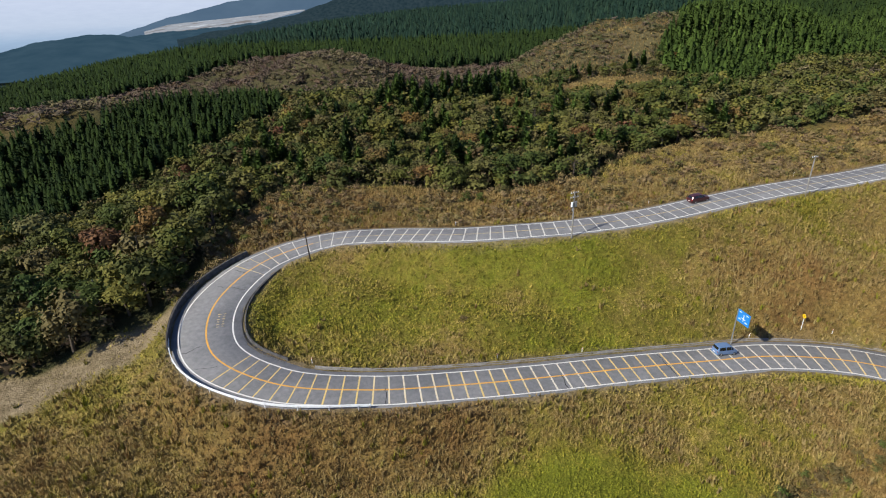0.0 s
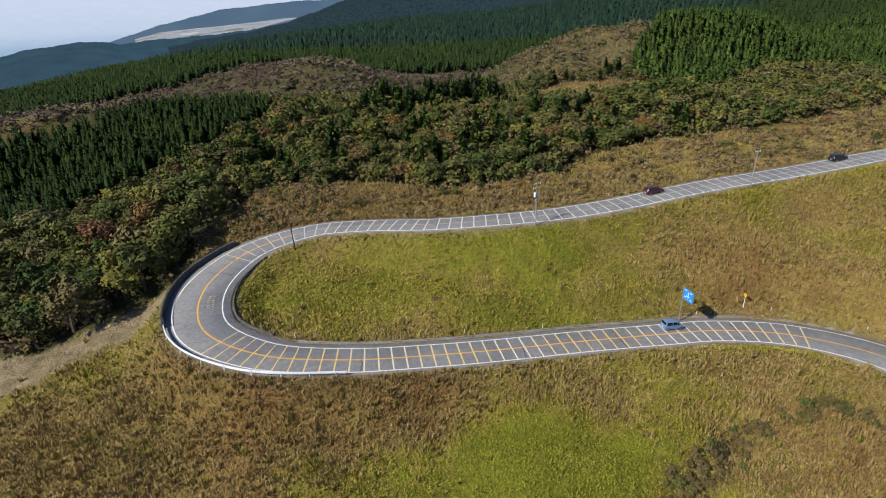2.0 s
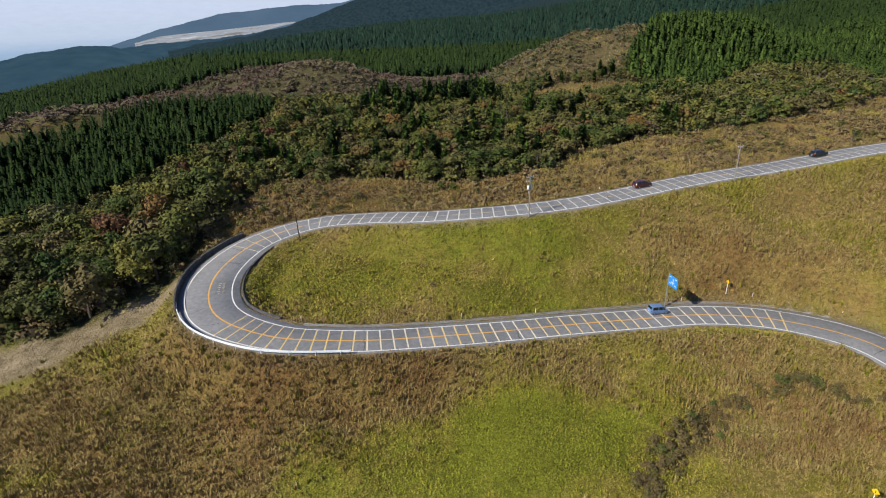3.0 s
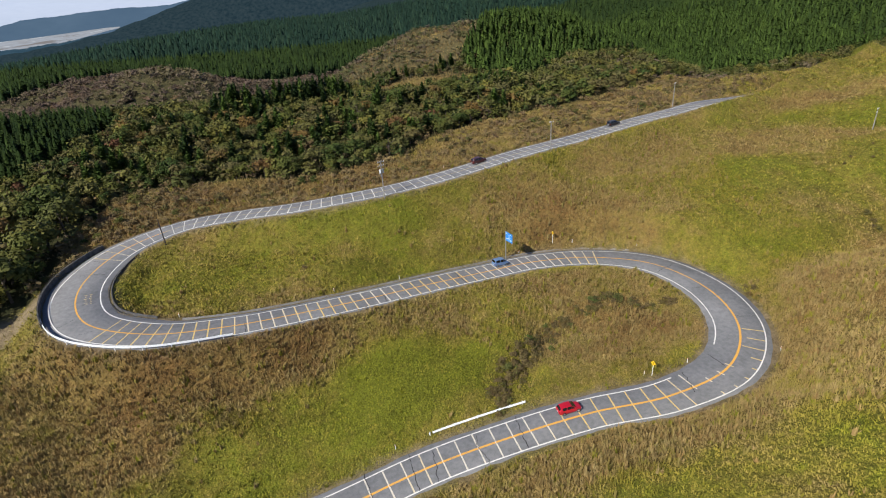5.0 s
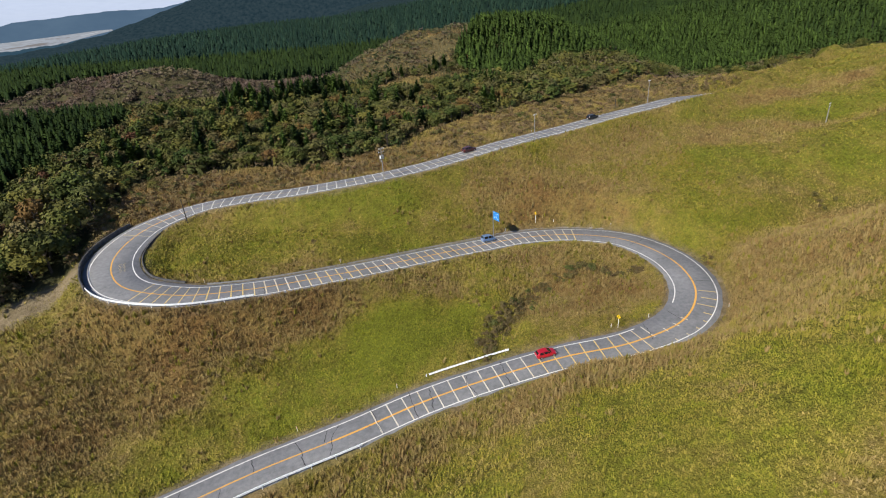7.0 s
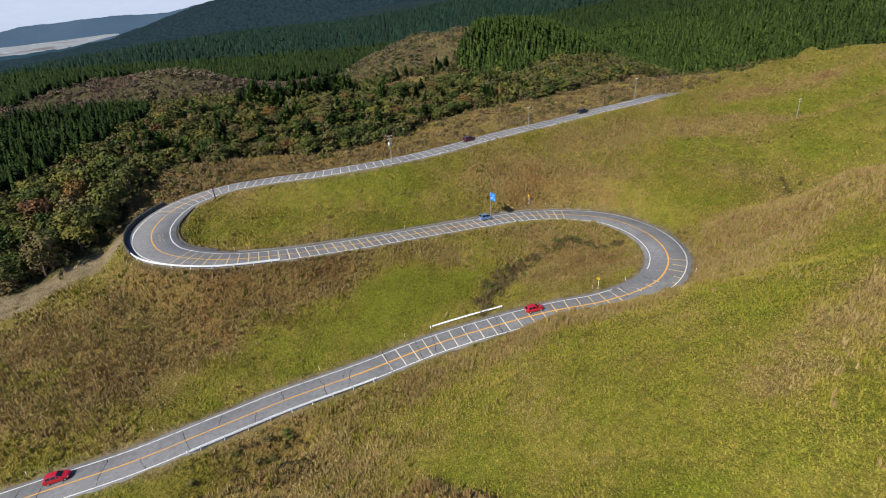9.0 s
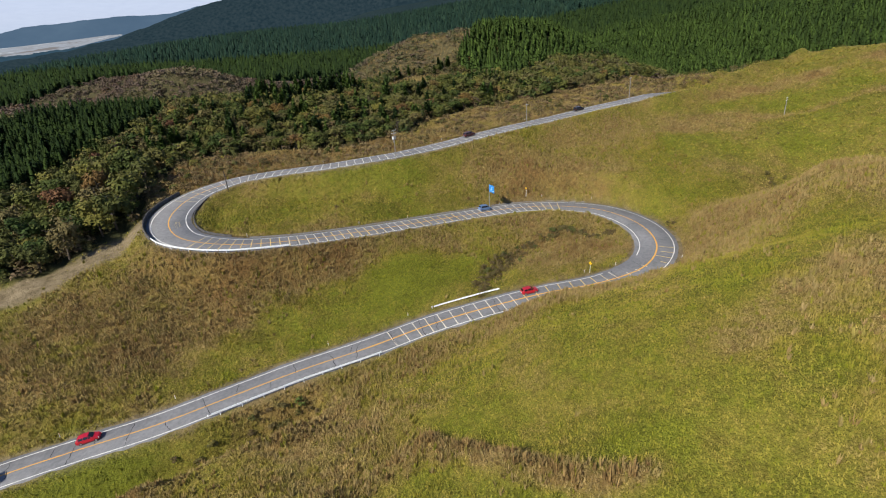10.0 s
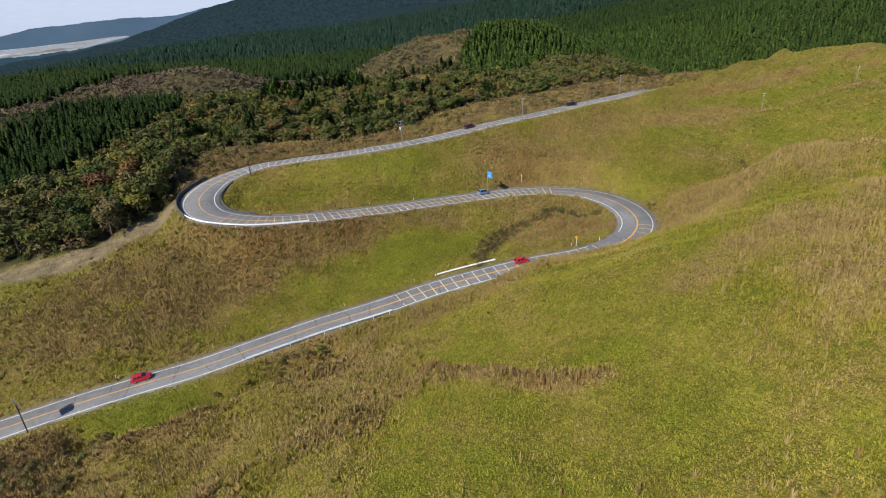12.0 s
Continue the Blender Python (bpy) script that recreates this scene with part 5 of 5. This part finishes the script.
def utility_pole(x, y, tall, label, arms=1, transformer=False, mat=None, lean=0.0):
    pole = tagged(new("utility_pole"), label, "utility pole", "utility poles")
    pole.matrix_world = pose(x, y, ground_z(x, y), lean, lean, 25)
    mat = mat or CONCRETE
    part("shaft", tube_bm((0, 0, -0.8), (0, 0, tall), 0.16, 0.11, 10), mat, pole)
    for k in range(arms):
        h = tall - 0.35 - 0.9 * k
        part("crossarm", box_bm(-0.9, 0.9, -0.05, 0.05, h - 0.05, h + 0.05, 0.01), GALVANISED, pole)
        for u in (-0.8, -0.3, 0.3, 0.8):
            part("insulator", tube_bm((u, 0, h + 0.05), (u, 0, h + 0.27), 0.06, 0.04, 8), SIGN_WHITE, pole, "white porcelain insulator")
    if transformer:
        h = tall - 2.5
        part("transformer", tube_bm((0.42, 0, h - 0.5), (0.42, 0, h + 0.45), 0.23, 0.23, 14), GALVANISED, pole, "pale grey transformer drum")
        part("transformer", tube_bm((-0.42, 0, h - 0.45), (-0.42, 0, h + 0.4), 0.21, 0.21, 14), WHITE_STEEL, pole, "pale grey transformer drum")
        part("bracket", box_bm(-0.75, 0.75, -0.06, 0.06, h - 0.62, h - 0.52), GALVANISED, pole)
        part("switch_box", box_bm(-0.16, 0.16, 0.1, 0.35, h - 1.5, h - 1.0, 0.02), GALVANISED, pole)


utility_pole(-28.2, 95.8, 6.2, "plain dark utility pole on the inner verge of the bend", 0, mat=DARK_STEEL, lean=-2)
utility_pole(*beside(117, 4.7), 9.2, "concrete utility pole with white insulators and transformers", 2, True)
utility_pole(*beside(67, 5.2), 8.5, "slim concrete utility pole beside the upper road", 1)
utility_pole(*beside(7, -5.0), 8.0, "concrete utility pole near the crest of the road", 1)
utility_pole(*beside(22, -6.5), 4.0, "short dark post among roadside bushes", 0, mat=DARK_STEEL)
utility_pole(-69.3, 90.0, 6.5, "weathered grey pole rising from the thicket", 0, lean=4)


utility_pole(169.8, 86.0, 6.4, "pale utility pole with two crossarms on the meadow hill", 2)
utility_pole(200.6, 73.9, 6.4, "pale utility pole with two crossarms on the meadow hill", 2)

# ---- cracks and patches in the asphalt ----
TAR = material("tar_seam", plain_look((0.018, 0.018, 0.020), 0.3, 5), 0.6)


def crack(s, o0, o1, drift, width, mat=TAR):
    """A wandering seam across the lanes."""
    r = random.Random(int(s * 10 + o0 * 3))
    n = max(4, int(abs(o1 - o0) / 0.5))
    v, along = [], 0.0
    for k in range(n + 1):
        o = o0 + (o1 - o0) * k / n
        along += r.gauss(drift / n, 0.14)
        p, h, side, half = station(s + along)
        w = width * r.uniform(0.5, 1.3)
        for e in (-w / 2, w / 2):
            v.append((p[0] + side[0] * o + h[0] * e, p[1] + side[1] * o + h[1] * e, p[2] + crown_z(o, half) + 0.017))
    ob = raw_mesh("crack", v, [(2 * k, 2 * k + 1, 2 * k + 3, 2 * k + 2) for k in range(n)], mat)
    ob.parent = road


for s, a, b, d in ((441.5, -4.2, 3.4, 0.8), (434.5, -4.0, 3.3, 0.4), (431, -2.8, 3.2, 1.2), (424, -2.6, 3.3, 0.5), (416.5, -4.0, 3.2, 1.0), (448, -3.2, 2.8, 1.5), (450.5, -3.0, -0.4, 0.6), (456, -3.0, 3.0, -0.8),
                   (463, -3.1, 0.2, 0.4), (468, 0.2, 3.3, 0.8), (474, -3.2, -0.2, 0.5), (481, -3.1, 3.0, 0.3), (488, 0.0, 3.2, -0.4), (494, -3.2, 3.2, 0.6), (499.5, -3.0, -0.3, 0.2), (503, -3.1, 3.0, 0.5), (507, -2.8, -0.6, 0.3),
                   (514, -3.0, 3.0, 0.3), (360, -0.5, 4.2, 0.2), (348, -3.2, 0.4, 0.8), (338, -3.5, 3.0, 0.4), (207, -4.0, -0.8, -0.6), (211, -3.6, -1.0, 1.6), (190, -2.5, 3.5, 0.2), (185, -3.0, 0.0, 0.2), (240, -3.2, 0.3, 0.3),
                   (286, -3.3, 3.2, 0.5), (268, -3.3, 0.2, 0.3), (310, -0.4, 3.3, 0.4), (376, -4.0, -0.6, 1.4), (385, -3.9, 1.0, 1.4), (102, -3.0, 1.0, 0.8), (97, -3.0, 2.0, 0.6)):
    crack(s, a, b, d, 0.11)

# ---- cars ----
GLASS = material("dark_car_glass", plain_look((0.012, 0.014, 0.016), 0.1, 1.0), 0.08, 0.0, 0.6)
RUBBER = material("tyre_rubber", plain_look((0.02, 0.02, 0.02), 0.2, 8), 0.85)
RIM = material("alloy_rim", plain_look((0.45, 0.45, 0.46), 0.1, 6), 0.35, 0.8)
LAMP = material("clear_lamp_cover", plain_look((0.65, 0.66, 0.68), 0.05, 4), 0.15, 0.2)
RED_LAMP = material("red_lamp_cover", plain_look((0.30, 0.010, 0.010), 0.1, 4), 0.2)
PAINTS = {"red": (0.42, 0.008, 0.022), "blue": (0.115, 0.20, 0.36), "black": (0.012, 0.011, 0.012), "maroon": (0.055, 0.012, 0.012)}
PAINT = {k: material(k + "_car_paint", plain_look(c, 0.05, 1.0), 0.28, 0.1, 0.6) for k, c in PAINTS.items()}
HATCH = [(-2.02, 0.66, 0.36, 0.70, 0.73, 0.55), (-1.95, 0.80, 0.26, 0.90, 0.98, 0.60), (-1.55, 0.85, 0.20, 0.97, 1.42, 0.57), (-0.6, 0.86, 0.20, 0.96, 1.50, 0.60), (0.2, 0.86, 0.20, 0.94, 1.47, 0.60), (1.05, 0.85, 0.20, 0.92, 0.97, 0.72), (1.75, 0.80, 0.22, 0.78, 0.82, 0.66), (2.0, 0.64, 0.34, 0.58, 0.62, 0.50)]
VAN = [(-1.98, 0.70, 0.38, 0.80, 0.84, 0.62), (-1.93, 0.80, 0.26, 0.98, 1.10, 0.66), (-1.75, 0.84, 0.20, 1.02, 1.70, 0.64), (-0.4, 0.85, 0.20, 1.02, 1.76, 0.66), (0.55, 0.85, 0.20, 1.00, 1.72, 0.66), (1.30, 0.84, 0.20, 0.98, 1.04, 0.72), (1.78, 0.79, 0.24, 0.84, 0.90, 0.66), (1.95, 0.66, 0.36, 0.62, 0.66, 0.54)]
WAGON = [(-2.25, 0.72, 0.40, 0.80, 0.84, 0.60), (-2.18, 0.84, 0.28, 1.00, 1.10, 0.66), (-1.85, 0.88, 0.24, 1.06, 1.62, 0.62), (-0.6, 0.90, 0.24, 1.05, 1.70, 0.66), (0.35, 0.90, 0.24, 1.03, 1.66, 0.66), (1.20, 0.89, 0.24, 1.00, 1.06, 0.76), (2.0, 0.84, 0.26, 0.90, 0.94, 0.70), (2.25, 0.68, 0.38, 0.66, 0.70, 0.54)]


def car(s, offset, backwards, stations, paint, label):
    """A car on the road at s; backwards: it heads up the road."""
    x, y = beside(s, offset)
    p, h, side, half = station(s)
    z0, z1 = station(s - 1)[0][2], station(s + 1)[0][2]
    pitch = math.degrees(math.atan2(z0 - z1, 2.0)) * (-1 if backwards else 1)
    thing = tagged(new("car"), label, "car", "cars on the road")
    thing.matrix_world = pose(x, y, p[2] + crown_z(offset, half), 0, pitch, bearing(s) + (180 if backwards else 0))
    ring = lambda c: [(c[0], -c[1] * 0.90, c[2]), (c[0], -c[1], c[2] + 0.16), (c[0], -c[1], c[3]), (c[0], -c[5], c[4]), (c[0], c[5], c[4]), (c[0], c[1], c[3]), (c[0], c[1], c[2] + 0.16), (c[0], c[1] * 0.90, c[2])]
    bm = bmesh.new()
    rows = [[bm.verts.new(v) for v in ring(c)] for c in stations]
    for a, b in zip(rows, rows[1:]):
        for k in range(8):
            bm.faces.new((a[k], a[(k + 1) % 8], b[(k + 1) % 8], b[k]))
    bm.faces.new(rows[0]), bm.faces.new(rows[-1])
    bmesh.ops.recalc_face_normals(bm, faces=bm.faces[:])
    bmesh.ops.bevel(bm, geom=[e for e in bm.edges if e.is_manifold], offset=0.035, segments=1, affect="EDGES")
    part("body", bm, PAINT[paint], thing)

    def pane(name, corners, out):
        bm = bmesh.new()
        n = Vector(out) * 0.012
        front = [bm.verts.new(Vector(c) + n) for c in corners]
        back = [bm.verts.new(Vector(c) - n) for c in corners]
        bm.faces.new(front), bm.faces.new(back[::-1])
        for k in range(4):
            bm.faces.new((front[k], back[k], back[(k + 1) % 4], front[(k + 1) % 4]))
        bmesh.ops.recalc_face_normals(bm, faces=bm.faces[:])
        part(name, bm, GLASS, thing)

    def at(c, sign, t):
        return (c[0], sign * (c[1] + (c[5] - c[1]) * t), c[3] + (c[4] - c[3]) * t)

    def lerp(a, b, t):
        return tuple(u + (v - u) * t for u, v in zip(a, b))

    c2, c3, c4, c5, c1 = stations[2], stations[3], stations[4], stations[5], stations[1]
    for sign in (-1, 1):
        out = (0, sign, 0.25)
        for a, b, t0, t1 in ((c2, c3, 0.12, 0.94), (c3, c4, 0.04, 0.93)):
            lo = [lerp(at(a, sign, 0.10), at(b, sign, 0.10), t) for t in (t0, t1)]
            hi = [lerp(at(a, sign, 0.86), at(b, sign, 0.86), t) for t in (t0 + 0.04, t1)]
            pane("side_window", (lo[0], lo[1], hi[1], hi[0]), out)
        a, b = at(c4, sign, 0.10), at(c5, sign, 0.3)
        pane("quarter_window", (lerp(a, b, 0.04), lerp(a, b, 0.62), lerp(at(c4, sign, 0.8), b, 0.5), at(c4, sign, 0.84)), out)
    pane("windscreen", (lerp((c5[0], -c5[5], c5[4]), (c4[0], -c4[5], c4[4]), 0.08), lerp((c5[0], c5[5], c5[4]), (c4[0], c4[5], c4[4]), 0.08),
                        lerp((c5[0], c5[5], c5[4]), (c4[0], c4[5], c4[4]), 0.90), lerp((c5[0], -c5[5], c5[4]), (c4[0], -c4[5], c4[4]), 0.90)), (0.5, 0, 0.8))
    pane("rear_window", (lerp((c1[0], -c1[5], c1[4]), (c2[0], -c2[5], c2[4]), 0.15), lerp((c1[0], c1[5], c1[4]), (c2[0], c2[5], c2[4]), 0.15),
                         lerp((c1[0], c1[5], c1[4]), (c2[0], c2[5], c2[4]), 0.88), lerp((c1[0], -c1[5], c1[4]), (c2[0], -c2[5], c2[4]), 0.88)), (-0.8, 0, 0.3))
    long, wide = stations[-1][0], stations[3][1]
    for u in (-0.60 * long, 0.66 * long):
        for sign in (-1, 1):
            wheel = part("wheel", tube_bm((u, sign * (wide - 0.17), 0.30), (u, sign * (wide + 0.012), 0.30), 0.30, 0.29, 18), RUBBER, thing)
            part("rim", tube_bm((u, sign * (wide - 0.02), 0.30), (u, sign * (wide + 0.02), 0.30), 0.20, 0.18, 14), RIM, wheel, "silver alloy rim")
    last, first = stations[-2], stations[1]
    for sign in (-1, 1):
        part("headlight", box_bm(last[0] - 0.06, last[0] + 0.14, sign * last[1] * 0.80 - 0.13, sign * last[1] * 0.80 + 0.13, last[3] - 0.20, last[3] - 0.05, 0.02), LAMP, thing, "clear headlight")
        part("tail_light", box_bm(first[0] - 0.05, first[0] + 0.06, sign * first[1] * 0.90 - 0.08, sign * first[1] * 0.90 + 0.08, first[3] - 0.22, first[3] + 0.02, 0.02), RED_LAMP, thing, "red tail light")
        part("mirror", box_bm(c5[0] - 0.22, c5[0] - 0.08, sign * (c5[1] + 0.09) - 0.07, sign * (c5[1] + 0.09) + 0.07, c5[3] + 0.02, c5[3] + 0.15, 0.03), PAINT[paint], thing)
    part("number_plate", box_bm(stations[0][0] - 0.02, stations[0][0] + 0.02, -0.17, 0.17, 0.55, 0.71), SIGN_WHITE, thing, "plain white number plate")
    part("grille", box_bm(long - 0.10, long + 0.012, -0.42, 0.42, 0.36, 0.46, 0.01), BLACK_MARK, thing, "black lower grille")


car(298, 1.75, False, VAN, "blue", "small blue compact van driving beside the guide sign")
car(408, -1.75, True, HATCH, "red", "bright red hatchback climbing past the white guard rail")
car(501, -1.75, True, HATCH, "red", "bright red hatchback on the lowest stretch of road")
car(87, -1.75, True, WAGON, "maroon", "very dark maroon wagon on the upper road")
car(37, -1.75, True, WAGON, "black", "black wagon on the upper road")
